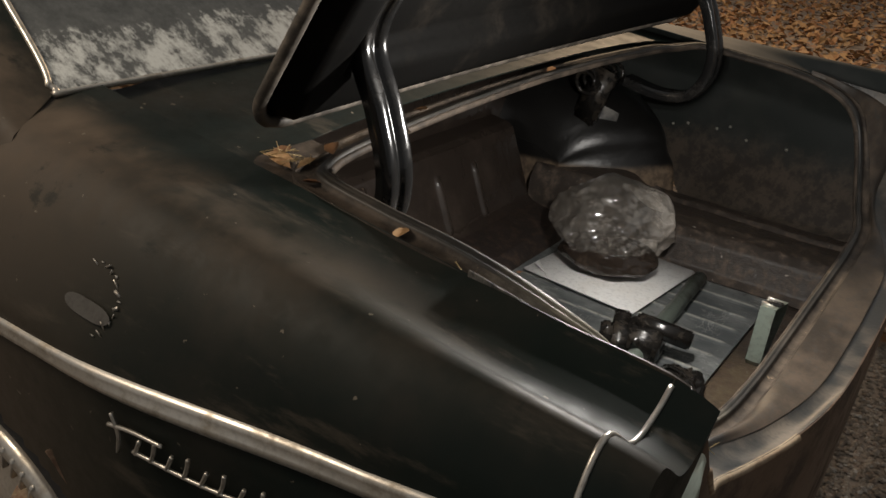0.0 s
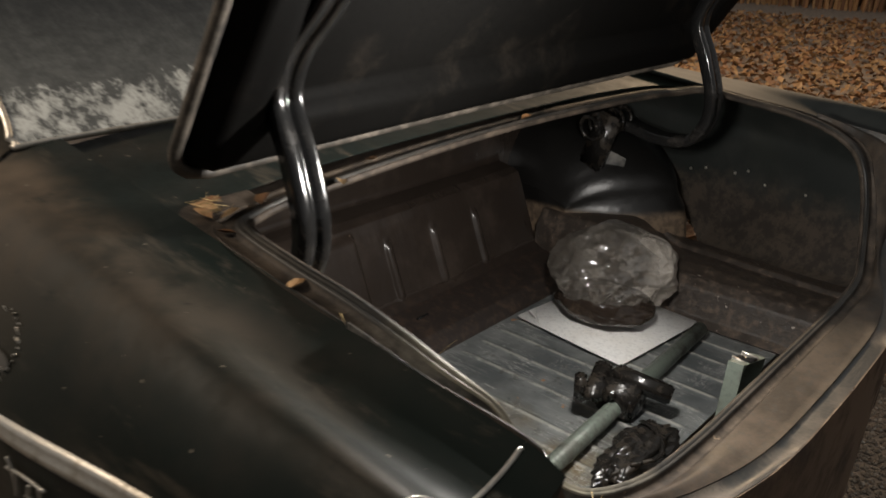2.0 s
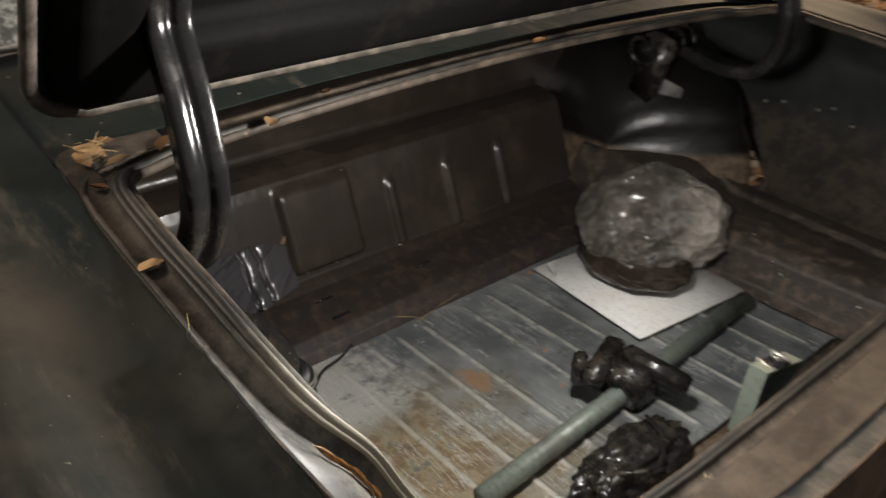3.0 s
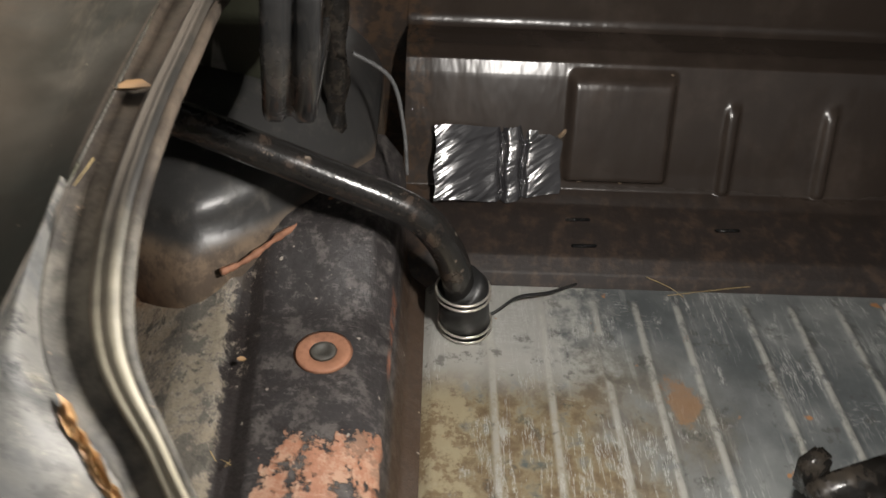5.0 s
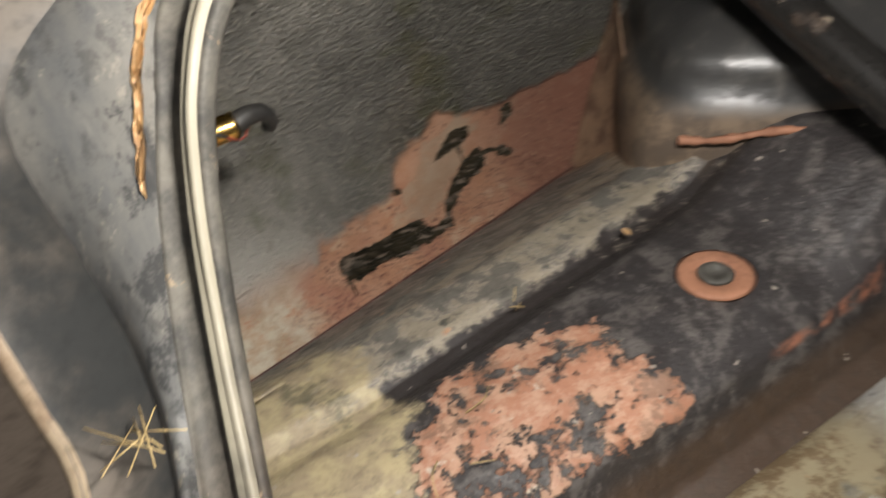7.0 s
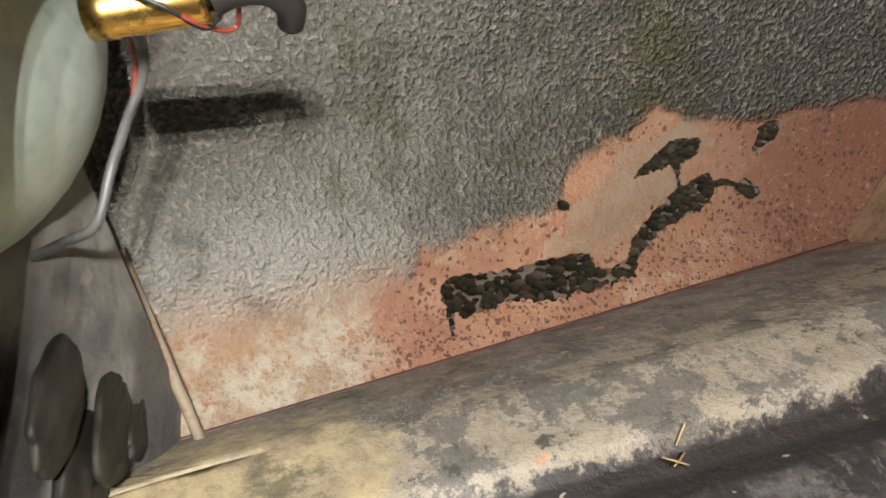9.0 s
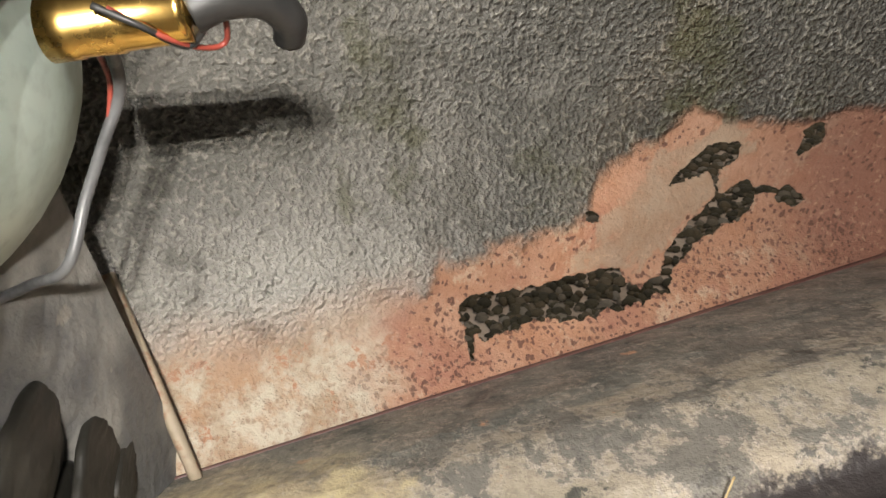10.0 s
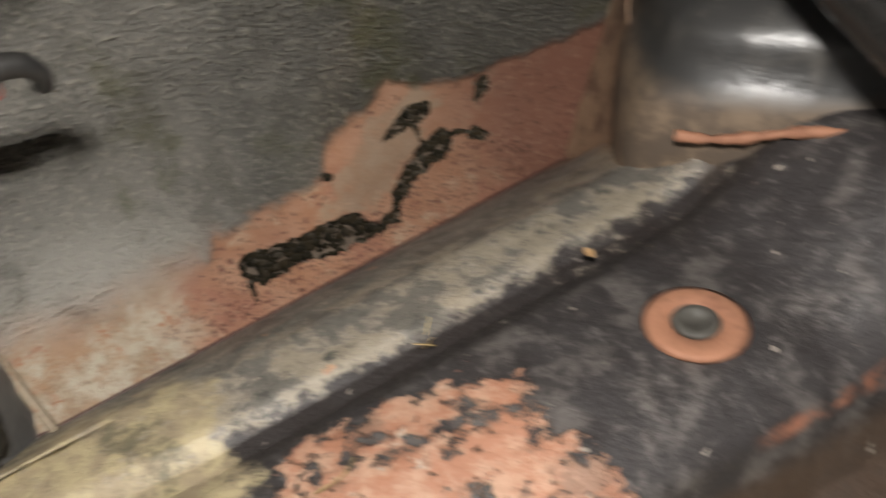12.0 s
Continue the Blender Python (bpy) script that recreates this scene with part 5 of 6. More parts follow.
def strap(pts, wide, thick, bm=None):
    """A pressed channel strap along points that lie in one upright plane; its width runs along y."""
    bm = bm or bmesh.new()
    sect = [(-0.50, -0.5), (-0.50, 0.30), (-0.46, 0.46), (-0.38, 0.5), (-0.16, 0.5), (-0.10, 0.38), (-0.05, 0.28), (0.05, 0.28), (0.10, 0.38), (0.16, 0.5), (0.38, 0.5), (0.46, 0.46), (0.50, 0.30), (0.50, -0.5), (0.40, -0.5), (-0.40, -0.5)]
    rows = []
    for i, p in enumerate(pts):
        t = (pts[min(i + 1, len(pts) - 1)] - pts[max(i - 1, 0)]).normalized()
        side = Vector((0, 1, 0))
        side = (side - side.dot(t) * t).normalized()
        up = side.cross(t)
        rows.append([bm.verts.new(p + a * wide * side + b * thick * up) for a, b in sect])
    for r, q in zip(rows, rows[1:]):
        for k in range(len(sect)):
            bm.faces.new((r[k], q[k], q[(k + 1) % len(sect)], r[(k + 1) % len(sect)]))
    bm.faces.new(rows[0])
    bm.faces.new(rows[-1][::-1])
    bmesh.ops.recalc_face_normals(bm, faces=bm.faces)
    return bm


for side in (-1, 1):
    pts = smoothed([(-0.80, side * 0.535, 0.855), (-0.72, side * 0.535, 0.838), (-0.65, side * 0.53, 0.848), (-0.612, side * 0.52, 0.895), (-0.605, side * 0.514, 0.95), (-0.625, side * 0.51, 1.02), (-0.650, side * 0.508, 1.085), (-0.63, side * 0.505, 1.14), (-0.57, side * 0.50, 1.20), (-0.50, side * 0.50, 1.285)], 8)
    part("hinge_arm", strap(pts, 0.042, 0.022), HINGE, lid, "glossy black gooseneck hinge arm pressed as a channel")

# filler pipe
pipe = part("filler_pipe", tube(smoothed([(-0.768, -0.80, 0.848), (-0.752, -0.72, 0.803), (-0.75, -0.62, 0.760), (-0.749, -0.53, 0.721), (-0.748, -0.46, 0.691), (-0.748, -0.425, 0.671), (-0.749, -0.402, 0.643), (-0.753, -0.384, 0.602), (-0.758, -0.372, 0.545)], 8), 0.0185, 24), PIPE, car, "black fuel filler pipe, chipped and brown along its top")
part("hose", tube([(-0.757, -0.374, 0.566), (-0.7585, -0.371, 0.562), (-0.7595, -0.368, 0.53), (-0.761, -0.364, 0.490)], lambda t: 0.027 if t == 0 else 0.030, 28), BLACK, pipe, "short black rubber hose")
for z in (0.560, 0.552, 0.508, 0.499):
    k = (0.562 - z) / 0.072
    part("hose_clamp", tube([(-0.7585 - 0.0025 * k + 0.0315 * math.cos(a * math.tau / 32), -0.371 + 0.007 * k + 0.0315 * math.sin(a * math.tau / 32), z) for a in range(32)], 0.0017, 6, closed=True), CHROME, pipe, "thin wire hose clamp")

# rubber plug with its rust ring
plug_at = (-0.632, -0.516, 0.580)
part("rust_ring", lathe([(0.0135, 0.0), (0.0145, 0.0012), (0.026, 0.0016), (0.0300, 0.0)], 40, plug_at), RUST, car, "orange rust ring")
part("drain_plug", lathe([(0.0, 0.0012), (0.0065, 0.0012), (0.0075, 0.003), (0.012, 0.003), (0.0140, 0.001)], 32, plug_at), GREYFILL, car, "grey rubber drain plug")

# side trim, script emblem and the scar of the filler flap
def on_side(x, z, lift=0.0):
    lo, hi = 0.28, 0.62
    for _ in range(30):
        m = 0.5 * (lo + hi)
        if quarter_point(x, m, -1).z > z:
            lo = m
        else:
            hi = m
    return quarter_point(x, lo, -1) + Vector((0, -lift, 0))


def ribbon(pts, profile):
    """A strip along points on the side: profile of (height, lift)."""
    bm = bmesh.new()
    rows = [[bm.verts.new(on_side(x, z + a, b)) for a, b in profile] for x, z in pts]
    for r, q in zip(rows, rows[1:]):
        for k in range(len(profile) - 1):
            bm.faces.new((r[k], r[k + 1], q[k + 1], q[k]))
    return bm


part("side_trim", ribbon([(x, 0.797 + 0.070 * (x + 0.888)) for x in np.linspace(-1.5, -0.228, 50)], [(0.011, 0.0), (0.010, 0.004), (0.006, 0.006), (0.001, 0.0045), (-0.001, 0.0065), (-0.008, 0.006), (-0.010, 0.003), (-0.011, 0.0)]), CHROME, car, "bright side trim strip")
script = new("script_emblem")
script.parent = car
script["label"] = "chrome script emblem of slanted strokes"
bars = [[(-0.676, 0.752), (-0.64, 0.757), (-0.598, 0.757)], [(-0.668, 0.768), (-0.662, 0.745), (-0.668, 0.722)]]
bars += [[(-0.640 + 0.022 * k, 0.731), (-0.634 + 0.022 * k, 0.742), (-0.630 + 0.022 * k, 0.750 + 0.006 * (k % 2))] for k in range(8)] + [[(-0.642, 0.733), (-0.56, 0.732), (-0.470, 0.736)]]
for stroke in bars:
    part("stroke", tube(smoothed([on_side(x, z + 0.020 + 0.06 * (x + 0.6), 0.006) for x, z in stroke], 6), 0.0022, 6), CHROME, script)
scar = new("filler_flap_scar")
scar.parent = car
scar["label"] = "grey filled patch where the filler flap was, chipped bright at its rim"
bm = bmesh.new()
loop = []
for k in range(28):
    a = k * math.tau / 28
    cx, cz = -0.7255 + 0.036 * math.copysign(abs(math.cos(a)) ** 0.6, math.cos(a)), 0.866 + 0.0075 * math.sin(a)
    loop.append(bm.verts.new(on_side(cx, cz - 0.05 * (cx + 0.7255), 0.0035)))
bm.faces.new(loop)
part("filler", bm, GREYFILL, scar, "grey-tan filler patch")
for k in range(14):
    a = -0.9 + 2.6 * k / 13
    r = 0.05 + 0.002 * math.sin(k * 2.3)
    c = on_side(-0.737 + r * math.cos(a) * 0.95, 0.871 + r * math.sin(a) * 0.62, 0.001)
    part("chip", block((0.005 + 0.004 * (k % 3), 0.0012, 0.0016 + 0.0014 * (k % 2)), c, 0.0004, (20 * (k % 4), 30 * k, 0)), CHROME, scar)

# wheel
wheel = new("wheel")
wheel.parent = car
part("tyre", lathe([(0.19, -0.075), (0.27, -0.08), (0.305, -0.055), (0.31, 0), (0.305, 0.055), (0.282, 0.07), (0.19, 0.065)], 48, (-1.05, -0.755, 0.31), (90, 0, 0)), TYRE, wheel)
cover = part("wheel_cover", lathe([(0.277, 0.064), (0.275, 0.078), (0.262, 0.088), (0.240, 0.070), (0.21, 0.062), (0.17, 0.078), (0.12, 0.085), (0.10, 0.078), (0.06, 0.095), (0.0, 0.10)], 64, (-1.05, -0.755, 0.31), (90, 0, 0)), CHROME, wheel, "dull chrome wheel cover")
fin_mesh = None
for k in range(72):
    m = pose(-1.05, -0.755, 0.31, 90, 0, 0) @ Matrix.Rotation(k * math.tau / 72, 4, "Z") @ Matrix.Translation((0.251, 0, 0.083))
    if fin_mesh is None:
        fin = part("cooling_fin", block((0.036, 0.007, 0.008), (0, 0, 0), 0.001), CHROME, cover)
        fin_mesh = fin.data
    else:
        fin = new("cooling_fin", fin_mesh)
        fin.parent = cover
    fin.matrix_local = m

# ---- loose things in the trunk ----
card = thing("card", "flat white card lying on the ribbed floor under a plastic bag", "card", (-0.672, 0.287, FLOOR_Z))
card.rotation_euler = (0, 0, radians(-6))
part("sheet", block((0.266, 0.262, 0.008), (0.004, -0.004, 0.012), 0.003), PAPER, card)

bm = bmesh.new()
tip = [Vector((-0.128, -0.134, 0.017)), Vector((-0.070, -0.134, 0.017)), Vector((-0.128, -0.082, 0.017))]
mid_fold = [Vector((-0.112, -0.118, 0.026)), Vector((-0.075, -0.128, 0.019)), Vector((-0.122, -0.090, 0.019))]
va = [bm.verts.new(p) for p in tip + mid_fold]
for f in ((1, 2, 5, 4), (4, 5, 3)):
    bm.faces.new([va[k] for k in f])
bmesh.ops.delete(bm, geom=[v for v in bm.verts if not v.link_faces], context="VERTS")
solid(part("turned_corner", bm, PAPER, card, "bent-up corner"), 0.001)

bag = thing("plastic_bag", "crumpled clear plastic bag with a dark glossy part inside", "bag", (-0.70, 0.352, FLOOR_Z + 0.02))


def bag_film(seed, size, centre, crumple, nick):
    """A slack film bag: a ball pulled in by flat facets, with sharp creases between them."""
    bm = bmesh.new()
    bmesh.ops.create_icosphere(bm, subdivisions=6, radius=1)
    r0 = random.Random(seed)
    facets = [(Vector((r0.gauss(0, 1), r0.gauss(0, 1), r0.gauss(0, 1))).normalized(), r0.uniform(0.88, 1.0)) for _ in range(20)]
    off = Vector((seed, 0.5 * seed, 0))
    for v in bm.verts:
        p = v.co.copy()
        r = min(1.06, min(h / max(0.05, p.dot(d)) for d, h in facets))
        r -= crumple * abs(noise.noise(p * 2.6 + off)) + 0.4 * crumple * abs(noise.noise(p * 6.0 + off)) + nick * abs(noise.noise(p * 14.0 + off))
        p *= r
        v.co = Vector((centre[0] + p.x * size[0], centre[1] + p.y * size[1], max(0.002, centre[2] + p.z * size[2])))
    return bm


part("film", bag_film(11, (0.140, 0.155, 0.090), (-0.005, 0.012, 0.074), 0.11, 0.012), FILM, bag, "clear crumpled plastic")
bm = bmesh.new()
bmesh.ops.create_icosphere(bm, subdivisions=5, radius=1)
for v in bm.verts:
    p = v.co * (1 + 0.10 * noise.noise(v.co * 2.1) + 0.03 * noise.noise(v.co * 6))
    dish = 0.014 * math.exp(-((p.x - 0.15) ** 2 + (p.y + 0.1) ** 2) / 0.10) * (1 if p.z > 0 else 0)
    v.co = Vector((p.x * 0.106 + 0.022, p.y * 0.082 - 0.072, max(0.001, 0.030 + p.z * 0.034 - dish)))
part("inner_part", bm, AMBER, bag, "dark brown glossy rounded part")

jack = thing("car_jack", "old bumper jack, grey-green bar with an oily black lifting head", "jack", (-0.47, 0.0, FLOOR_Z + 0.006))
part("bar", tube([(0.012, -0.29, 0.016), (-0.03, 0.36, 0.016)], 0.015, 10), GREENBAR, jack, "grey-green steel bar")
head = part("lifting_head", block((0.07, 0.06, 0.06), (-0.01, 0.02, 0.03), 0.006), OILY, jack, "oily black lifting head")
part("hook", block((0.03, 0.11, 0.022), (-0.045, 0.0, 0.05), 0.004, (0, 0, 20)), OILY, head)
part("lever_socket", block((0.10, 0.025, 0.03), (0.02, 0.035, 0.055), 0.004, (0, 10, 15)), OILY, head)
part("pawl", block((0.02, 0.03, 0.05), (-0.052, -0.045, 0.055), 0.004, (15, 0, 30)), OILY, head)
part("pin", tube([(-0.01, -0.02, 0.045), (-0.01, 0.065, 0.045)], 0.007, 10), OILY, head)

bundle = thing("plastic_bundle", "crumpled glossy black plastic bundle beside the jack", "bundle", (-0.385, -0.09, 0.49))
bm = bmesh.new()
bmesh.ops.create_icosphere(bm, subdivisions=5, radius=1)
for v in bm.verts:
    p = v.co.copy()
    n = 0.25 * noise.noise(p * 2.2) - 0.22 * abs(noise.noise(p * 4.1)) - 0.1 * abs(noise.noise(p * 9))
    p *= 1 + n
    v.co = Vector((p.x * 0.045, p.y * 0.105, max(0.0, 0.022 + p.z * 0.034)))
part("wrap", bm, OILY, bundle, "glossy black wrap")

part("tie", tube(smoothed([(0.02, -0.06, 0.05), (0.045, -0.02, 0.055), (0.02, 0.03, 0.052), (-0.02, 0.05, 0.05), (-0.045, 0.09, 0.015)], 6), 0.0035, 6), OILY, bundle, "twisted black tie")

# latch bracket at the middle of the rear sill
bm = bmesh.new()
outline = [(-0.035, 0.695), (0.05, 0.672), (0.045, 0.655), (-0.045, 0.600), (-0.052, 0.610)]
front = [bm.verts.new((-0.290, y, z)) for y, z in outline]
rear = [bm.verts.new((-0.268, y, z)) for y, z in outline]
bm.faces.new(front)
for k in range(5):
    bm.faces.new((front[k], rear[k], rear[(k + 1) % 5], front[(k + 1) % 5]))
brk = solid(part("latch_bracket", bm, GREENBAR, car, "grey-green lid latch bracket", smooth=False), 0.002)
part("latch_slot", block((0.022, 0.030, 0.004), (-0.279, 0.004, 0.6865), 0.001, (-15, 0, 0)), OILY, brk, "dark latch slot")
part("latch_slot", block((0.003, 0.020, 0.010), (-0.2905, -0.012, 0.650), 0.001, (-20, 0, 0)), OILY, brk, "dark latch slot")
part("striker", tube([(-0.270, -0.016, 0.688), (-0.292, -0.014, 0.692), (-0.294, -0.010, 0.668), (-0.294, 0.020, 0.663), (-0.292, 0.022, 0.685), (-0.270, 0.024, 0.681)], 0.0025, 8), CHROME, brk, "bright striker wire")

# tail lamp bucket with socket and wiring
bucket = new("lamp_bucket")
bucket.parent = car
bucket["label"] = "pale green tail lamp bucket with brass socket and wires"
cup = [(0.0, 0.092)] + [(0.090 * math.sin(a), 0.092 * math.cos(a)) for a in np.linspace(0.15, 1.75, 14)]
part("cup", lathe(cup, 40, (-0.207, -0.668, 0.769), (0, -90, 0)), GREENCUP, bucket, "pale green dished metal")
part("collar", lathe([(0.026, 0.0), (0.030, 0.004), (0.034, 0.004), (0.038, -0.004)], 32, (-0.246, -0.628, 0.808), (35, -25, 0)), TANEDGE, bucket, "tan ring")
axis = [Vector((-0.307, -0.632, 0.7785)), Vector((-0.342, -0.629, 0.7805))]
part("socket", tube([axis[0].lerp(axis[1], t) for t in (0, 0.2, 0.22, 0.5, 0.52, 0.95, 1)], lambda t: 0.0084 if t < 0.2 or 0.45 < t < 0.6 else 0.0079, 24), BRASS, bucket, "brass bulb socket")
part("plug", tube(smoothed([axis[1], (-0.350, -0.631, 0.782), (-0.360, -0.635, 0.779), (-0.365, -0.638, 0.772), (-0.364, -0.641, 0.765)], 5), lambda t: 0.0064 - 0.002 * t, 12), BLACK, bucket, "black rubber plug")
part("wire", tube(smoothed([(-0.325, -0.621, 0.786), (-0.336, -0.622, 0.777), (-0.343, -0.632, 0.769), (-0.348, -0.636, 0.7685), (-0.350, -0.631, 0.777)], 6), 0.0008, 6), REDWIRE, bucket, "red wire")
part("wire", tube(smoothed([(-0.322, -0.621, 0.787), (-0.332, -0.620, 0.781), (-0.340, -0.627, 0.772), (-0.347, -0.627, 0.779)], 6), 0.0009, 6), BLACK, bucket, "black wire")
part("wire", tube(smoothed([(-0.318, -0.638, 0.771), (-0.312, -0.655, 0.750), (-0.303, -0.652, 0.735), (-0.294, -0.645, 0.720), (-0.286, -0.633, 0.705), (-0.270, -0.640, 0.695), (-0.252, -0.645, 0.686)], 6), 0.0019, 8), GREYWIRE, bucket, "grey sleeved wire")
part("wire", tube(smoothed([(-0.314, -0.638, 0.771), (-0.310, -0.655, 0.753), (-0.305, -0.653, 0.738)], 6), 0.0009, 6), REDWIRE, bucket, "red wire")
part("wire", tube(smoothed([(-0.262, -0.625, 0.835), (-0.275, -0.618, 0.842), (-0.295, -0.622, 0.836), (-0.303, -0.628, 0.812)], 6), 0.0025, 8), GREENBAR, bucket, "green sleeved wire loop")

# seams and sealer on the inner quarter
foot_pts = [Vector((x, -foot(x)[0] + 0.0025, foot(x)[1] + 0.0015)) for x in np.linspace(-0.79, -0.26, 70)]
part("foot_seam", tube(foot_pts, lambda t: 0.0024 - 0.0012 * t, 6), REDSEAM, car, "brown seam line")
ridge = [Vector((-0.258, -0.730, 0.628)).lerp(Vector((-0.284, -0.668, 0.546)), t) + Vector((0, 0.001, 0.0008 * math.sin(17 * t))) for t in np.linspace(0, 1, 14)]
part("joint_ridge", tube(ridge, 0.0031, 8), RIDGE, car, "tan joint ridge")
for at, size, sd in (((-0.262, -0.640, 0.604), (0.004, 0.036, 0.018), 1), ((-0.255, -0.616, 0.640), (0.004, 0.036, 0.018), 2), ((-0.253, -0.606, 0.600), (0.005, 0.038, 0.022), 3), ((-0.265, -0.652, 0.586), (0.003, 0.022, 0.010), 6)):
    bm = bmesh.new()
    bmesh.ops.create_icosphere(bm, subdivisions=5, radius=1)
    for v in bm.verts:
        c = v.co
        ang = math.atan2(c.z, c.y)
        lobes = 1 + 0.20 * noise.noise((1.6 * math.cos(ang), 1.6 * math.sin(ang), 3.0 * sd)) + 0.06 * noise.noise((3 * math.cos(ang), 4 * math.sin(ang), 2.0 * sd))
        lift = 1 + 0.3 * noise.noise(c * 2.0 + Vector((sd, sd, 0))) + 0.10 * noise.noise(c * 7 + Vector((0, sd, 0)))
        v.co = Vector(at) + Vector((math.copysign(abs(c.x) ** 0.6, c.x) * size[0] * lift, c.y * lobes * size[1], c.z * lobes * size[2]))
    part("sealer_lump", bm, SEALER, car, "lump of black seam sealer")
house_lip = smoothed([(house_front(y) + 0.006, -y, 0.611 + 0.022 * (0.66 - y) / 0.14 + 0.002 * math.sin(90 * y)) for y in np.linspace(0.632, 0.508, 14)], 5)
part("wheelhouse_lip", tube(house_lip, lambda t: 0.0036 + 0.0008 * math.sin(31 * t) + 0.0005 * math.sin(77 * t), 8), RUST, car, "rusty weld lip of the wheelhouse")
part("cable", tube(smoothed([(-0.765, -0.38, 0.502), (-0.775, -0.335, 0.503), (-0.80, -0.30, 0.51), (-0.815, -0.26, 0.506), (-0.84, -0.22, 0.50)], 6), 0.0022, 6), BLACK, car, "thin black cable")
part("cable", tube(smoothed([(-0.86, -0.50, 0.80), (-0.872, -0.46, 0.765), (-0.86, -0.445, 0.71), (-0.84, -0.44, 0.66)], 6), 0.0025, 6), GREYWIRE, car, "thin grey cable")

# ---- small litter ----
def leaf_piece(bm, at, size, turn, curl, slim=1.0):
    m = Matrix.Translation(at) @ Euler(turn).to_matrix().to_4x4()
    pts = [(-0.5, 0, 0), (-0.15, 0.28, curl), (0.25, 0.24, curl * 1.2), (0.55, 0.02, curl * 0.4), (0.2, -0.26, curl * 1.1), (-0.2, -0.25, curl)]
    vs = [bm.verts.new(m @ (Vector((p[0], p[1] * slim, p[2])) * size)) for p in pts]
    mid = bm.verts.new(m @ Vector((0, 0, -0.05 * size)))
    for k in range(6):
        bm.faces.new((vs[k], vs[(k + 1) % 6], mid))


rng = random.Random(5)
bm = bmesh.new()
for at, size in (((-0.522, -0.602, 0.931), 0.026), ((-0.713, -0.504, 0.953), 0.035), ((-0.690, -0.398, 0.956), 0.03), ((-0.73, -0.575, 0.955), 0.035), ((-0.715, -0.585, 0.954), 0.03), ((-0.70, -0.56, 0.951), 0.025), ((-0.74, -0.56, 0.956), 0.03),
                 ((-0.66, -0.592, 0.948), 0.02), ((-0.74, -0.30, 0.957), 0.025), ((-0.73, 0.05, 0.962), 0.022), ((-0.615, -0.595, 0.584), 0.010), ((-0.44, -0.585, 0.905), 0.016), ((-0.36, -0.586, 0.875), 0.014)):
    leaf_piece(bm, at, size, (rng.uniform(-0.3, 0.3), rng.uniform(-0.3, 0.3), rng.uniform(0, 6)), 0.12)
tagged(part("leaf_litter", bm, LEAF, None), "dry orange leaf scraps lying in the trunk gutter", "leaves", kind="stuff")
bm = bmesh.new()
for k in range(34):
    c = Vector((-0.715, -0.575, 0.957)) if k < 16 else (Vector((-0.232, -0.478, 0.735)) if k < 26 else Vector((-0.47, -0.585, 0.916)))
    spread = 0.03 if k < 16 else (0.012 if k < 26 else 0.06)
    c += Vector((rng.uniform(-1, 1) * spread, rng.uniform(-0.4, 0.4) * spread, rng.uniform(0, 0.004)))
    a = rng.uniform(0, math.tau)
    d = Vector((math.cos(a), math.sin(a), rng.uniform(-0.05, 0.15))) * rng.uniform(0.008, 0.018)
    if k < 30:
        tube([c - d, c + Vector((0, 0, 0.003)), c + d + Vector((0, 0, 0.006))], 0.0004, 4, bm)
for pts in ([(-0.824, -0.104, 0.500), (-0.842, 0.0, 0.503), (-0.861, 0.121, 0.501)], [(-0.845, -0.13, 0.512), (-0.835, -0.10, 0.504), (-0.82, -0.085, 0.501)], [(-0.503, -0.592, 0.574), (-0.498, -0.586, 0.578), (-0.492, -0.580, 0.582)], [(-0.500, -0.582, 0.578), (-0.494, -0.581, 0.583), (-0.488, -0.584, 0.584)],
            [(-0.43, -0.53, 0.584), (-0.42, -0.52, 0.588), (-0.405, -0.52, 0.585)], [(-0.37, -0.50, 0.584), (-0.36, -0.49, 0.587), (-0.355, -0.475, 0.584)], [(-0.40, -0.48, 0.582), (-0.385, -0.485, 0.585)], [(-0.50, -0.595, 0.575), (-0.506, -0.601, 0.582)]):
    tube(smoothed(pts, 4), 0.00045, 5, bm)
tagged(part("straw_litter", bm, STRAW, None), "thin dry straws and pine needles scattered in the trunk", "straw", kind="stuff")

bm = bmesh.new()
for k in range(22):
    p, o, up = RIM[35 + k * 12 // 21]
    along = RIM[37 + k * 12 // 21][0] - p
    at = p + (0.0375 - 0.0003 * k + rng.uniform(-0.0012, 0.0012)) * o + 0.005 * up
    leaf_piece(bm, at, rng.uniform(0.012, 0.021), (rng.uniform(-0.6, 0.6), -math.asin(along.normalized().z) + rng.uniform(-0.1, 0.1), math.atan2(along.y, along.x) + rng.uniform(-0.2, 0.2)), 0.12, 0.42)
tagged(part("dry_leaf_stalk", bm, ORANGE, None), "long curled orange dry leaf lying along the trunk gutter", "leaf")

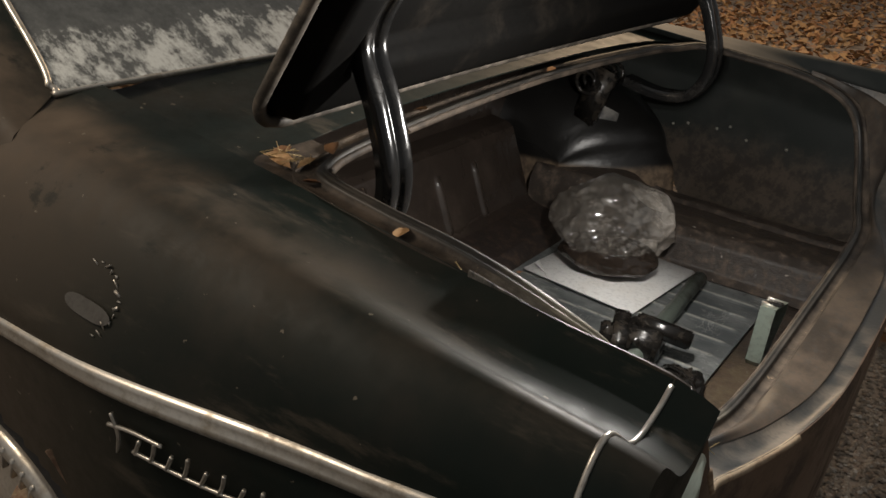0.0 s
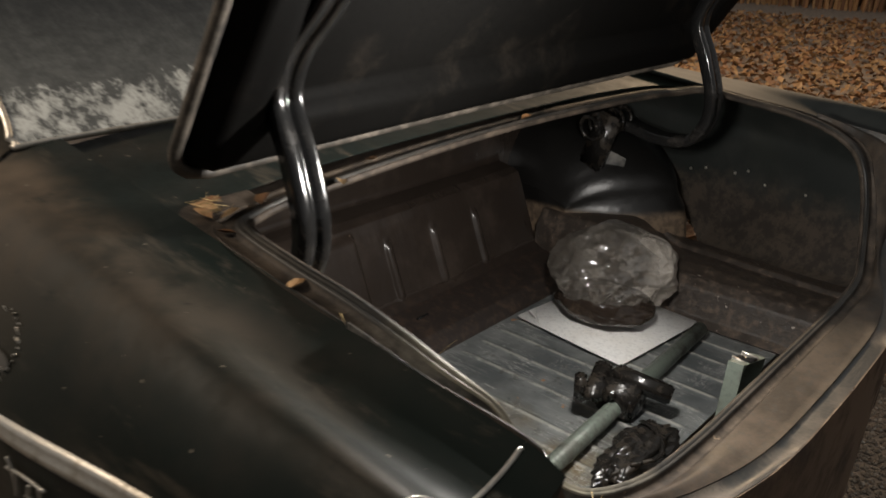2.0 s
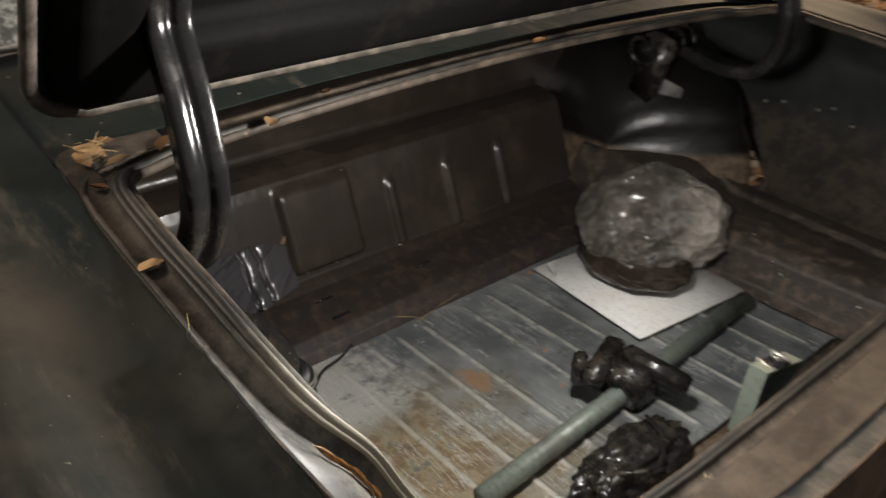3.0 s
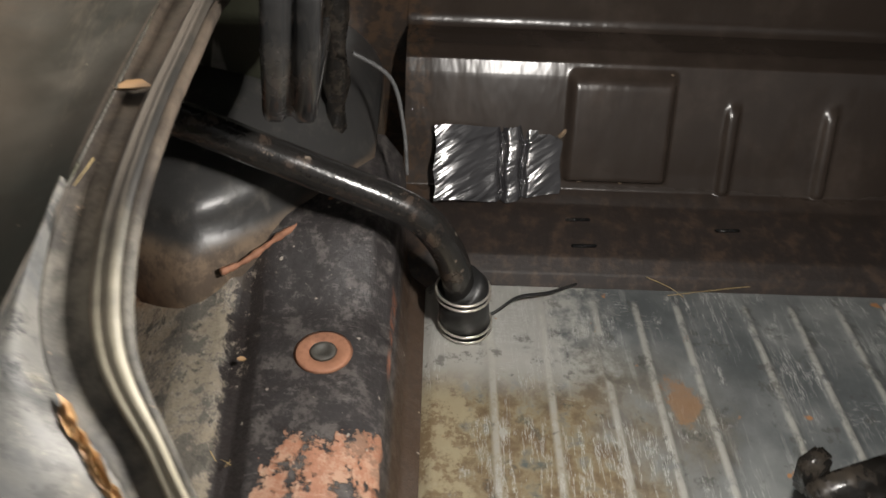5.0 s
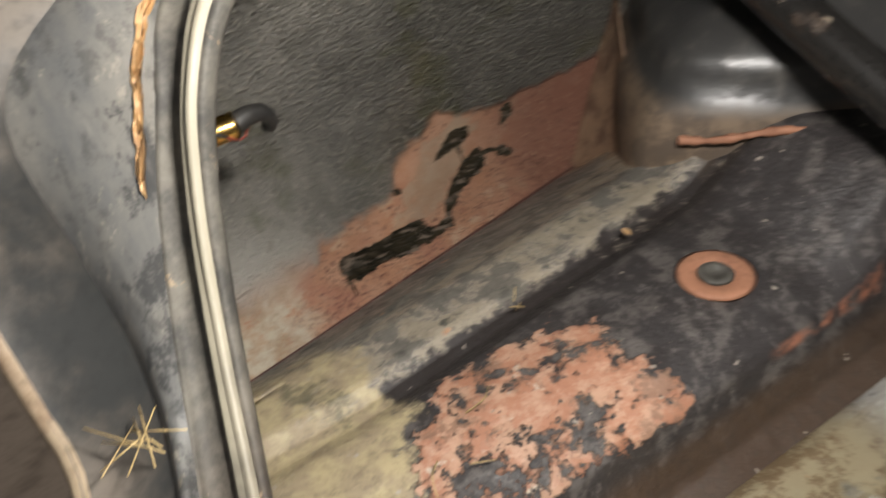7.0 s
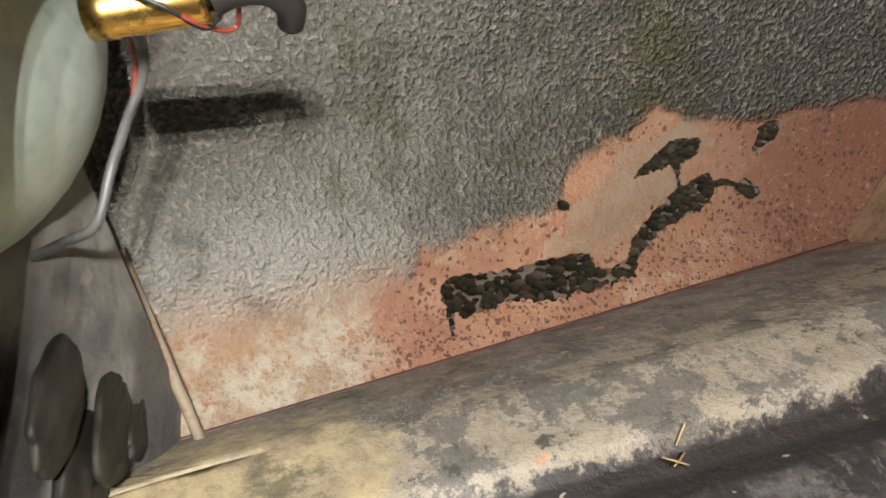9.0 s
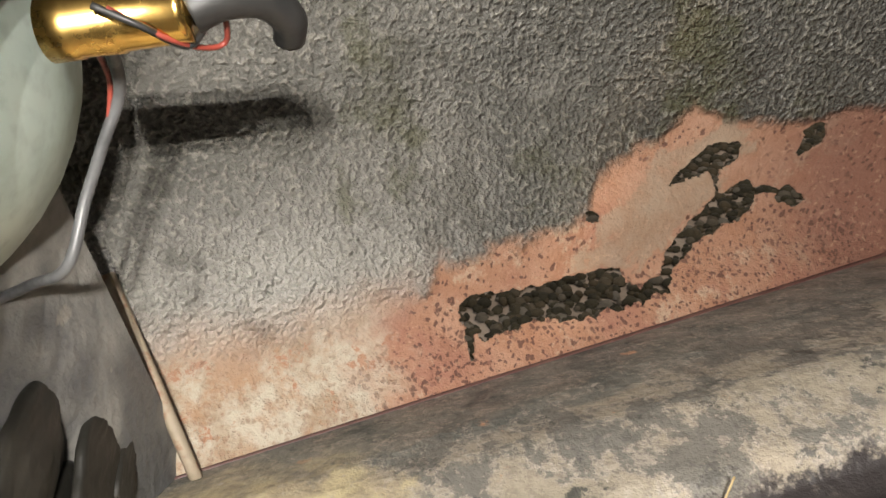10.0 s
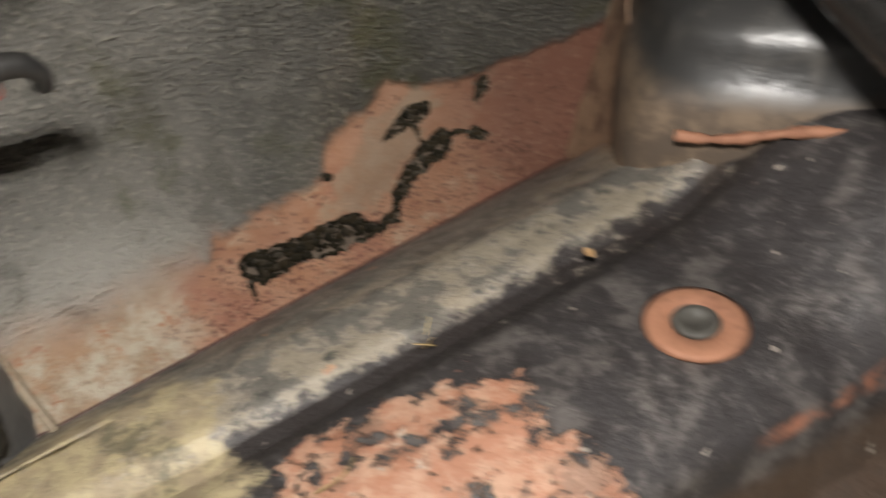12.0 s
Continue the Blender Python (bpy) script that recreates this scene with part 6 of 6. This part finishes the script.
# ---- ground cover and distance ----
def scatter_leaves():
    verts, faces = [], []
    for k in range(26000):
        x, y = rng.uniform(-8, 2.0), 1.35 + 10.5 * rng.random() ** 1.35
        if x > -0.9 + rng.uniform(-0.5, 0.5) and y < 3.2 + rng.uniform(-1, 1) and rng.random() < 0.75:
            continue
        m = Matrix.Translation((x, y, rng.uniform(0.005, 0.05))) @ Euler((rng.uniform(-0.7, 0.7), rng.uniform(-0.7, 0.7), rng.uniform(0, 6.3))).to_matrix().to_4x4()
        w, c = rng.uniform(0.045, 0.12), rng.uniform(0.05, 0.3)
        b = len(verts)
        verts += [m @ (Vector(p) * w) for p in ((-0.5, 0, 0), (0, 0.3, c), (0.5, 0, 0.05), (0, -0.3, c))]
        faces += [(b, b + 1, b + 2), (b, b + 2, b + 3)]
    return verts, faces


def stuff(name, verts, faces, material, label, category):
    me = bpy.data.meshes.new(name)
    me.from_pydata(verts, [], faces)
    me.materials.append(material)
    return tagged(new(name, me), label, category, kind="stuff")


stuff("fallen_leaves", *scatter_leaves(), LEAF, "thick bed of fallen brown and orange leaves", "leaves")


def scatter_pebbles(count, shaded=False):
    ico = [(0, 0, 1), (0.9, 0, 0.1), (0.28, 0.85, 0.0), (-0.73, 0.53, 0.1), (-0.73, -0.53, 0.0), (0.28, -0.85, 0.1), (0, 0, -0.6)]
    tri = [(0, k, k % 5 + 1) for k in range(1, 6)] + [(6, k % 5 + 1, k) for k in range(1, 6)]
    if shaded:
        ico = [(0, 0, 1)] + [(0.72 * math.cos(a), 0.72 * math.sin(a), 0.66) for a in np.arange(7) * math.tau / 7] + [(math.cos(a), math.sin(a), 0.0) for a in np.arange(7) * math.tau / 7]
        tri = [(0, k, k % 7 + 1) for k in range(1, 8)] + [(k, k + 7, k % 7 + 8, k % 7 + 1) for k in range(1, 8)]
    verts, faces = [], []
    for k in range(count):
        x, y = (rng.uniform(-0.75, 0.6), 0.2 + 2.6 * rng.random() ** 1.3) if not shaded else (rng.uniform(-1.5, -0.2), rng.uniform(-2.0, -0.7))
        r = rng.uniform(0.004, 0.010) * (1.15 if shaded else 1)
        a, sx, sy, sz = rng.uniform(0, 6.3), rng.uniform(0.7, 1.3), rng.uniform(0.7, 1.3), rng.uniform(0.4, 0.8)
        b = len(verts)
        verts += [(x + r * sx * (math.cos(a) * p[0] - math.sin(a) * p[1]), y + r * sy * (math.sin(a) * p[0] + math.cos(a) * p[1]), r * sz * (0.45 + p[2])) for p in ico]
        faces += [tuple(b + i for i in t) for t in tri]
    return verts, faces


stuff("gravel", *scatter_pebbles(36000), PEBBLE, "coarse grey-brown gravel behind the car", "gravel")
# gravel beside the car, coloured dark in place of shade
stuff("shaded_gravel", *scatter_pebbles(16000, True), SHADED, "dark damp gravel beside the car", "gravel").data.shade_smooth()


def reeds():
    verts, faces = [], []
    for k in range(5200):
        x, y = rng.uniform(-16, 4), rng.uniform(13.5, 16.5)
        h, w, lean = rng.uniform(0.7, 2.2), rng.uniform(0.01, 0.03), rng.uniform(-0.25, 0.25)
        b = len(verts)
        verts += [(x - w, y, 0), (x + w, y, 0), (x + 0.5 * lean + w, y + 0.1, 0.6 * h), (x + lean, y + 0.2, h), (x + 0.5 * lean - w, y + 0.1, 0.6 * h)]
        faces += [(b, b + 1, b + 2, b + 4), (b + 4, b + 2, b + 3)]
    return verts, faces


stuff("dry_grass", *reeds(), LEAF, "tall dry brown grass at the edge of the yard", "grass")

# chrome domes as light through the right inner quarter's holes; hinge base and plate
for at in ((-0.794, 0.686), (-0.754, 0.695), (-0.676, 0.697), (-0.643, 0.709), (-0.596, 0.684), (-0.491, 0.688)):
    lo, hi = 0.30, 0.60
    for _ in range(25):
        m = 0.5 * (lo + hi)
        lo, hi = (m, hi) if quarter_point(at[0], m, 1, 0.02).z > at[1] else (lo, m)
    c = quarter_point(at[0], lo, 1, 0.02)
    part("hole_light", lathe([(0.0, 0.003), (0.003, 0.0028), (0.0042, 0.0)], 10, (c.x, c.y - 0.002, c.z), (90, 0, 0)), CHROME, car, "small bright dome standing in for light through a hole")
base = new("hinge_base")
base.parent = car
base["label"] = "black hinge base with a grey plate"
part("plate", block((0.10, 0.004, 0.11), (-0.87, 0.57, 0.72), 0.001, (10, 25, 35), taper=0.45), GRIME, base, "grey triangular plate")
part("spring", tube([(-0.89 + 0.028 * math.cos(a * 0.5), 0.50 + 0.006 * a * 0.5, 0.835 + 0.028 * math.sin(a * 0.5)) for a in range(60)], 0.005, 6), OILY, base, "black coil spring")
part("bracket", block((0.06, 0.03, 0.14), (-0.88, 0.55, 0.80), 0.006, (0, 20, 0)), OILY, base, "black bracket")
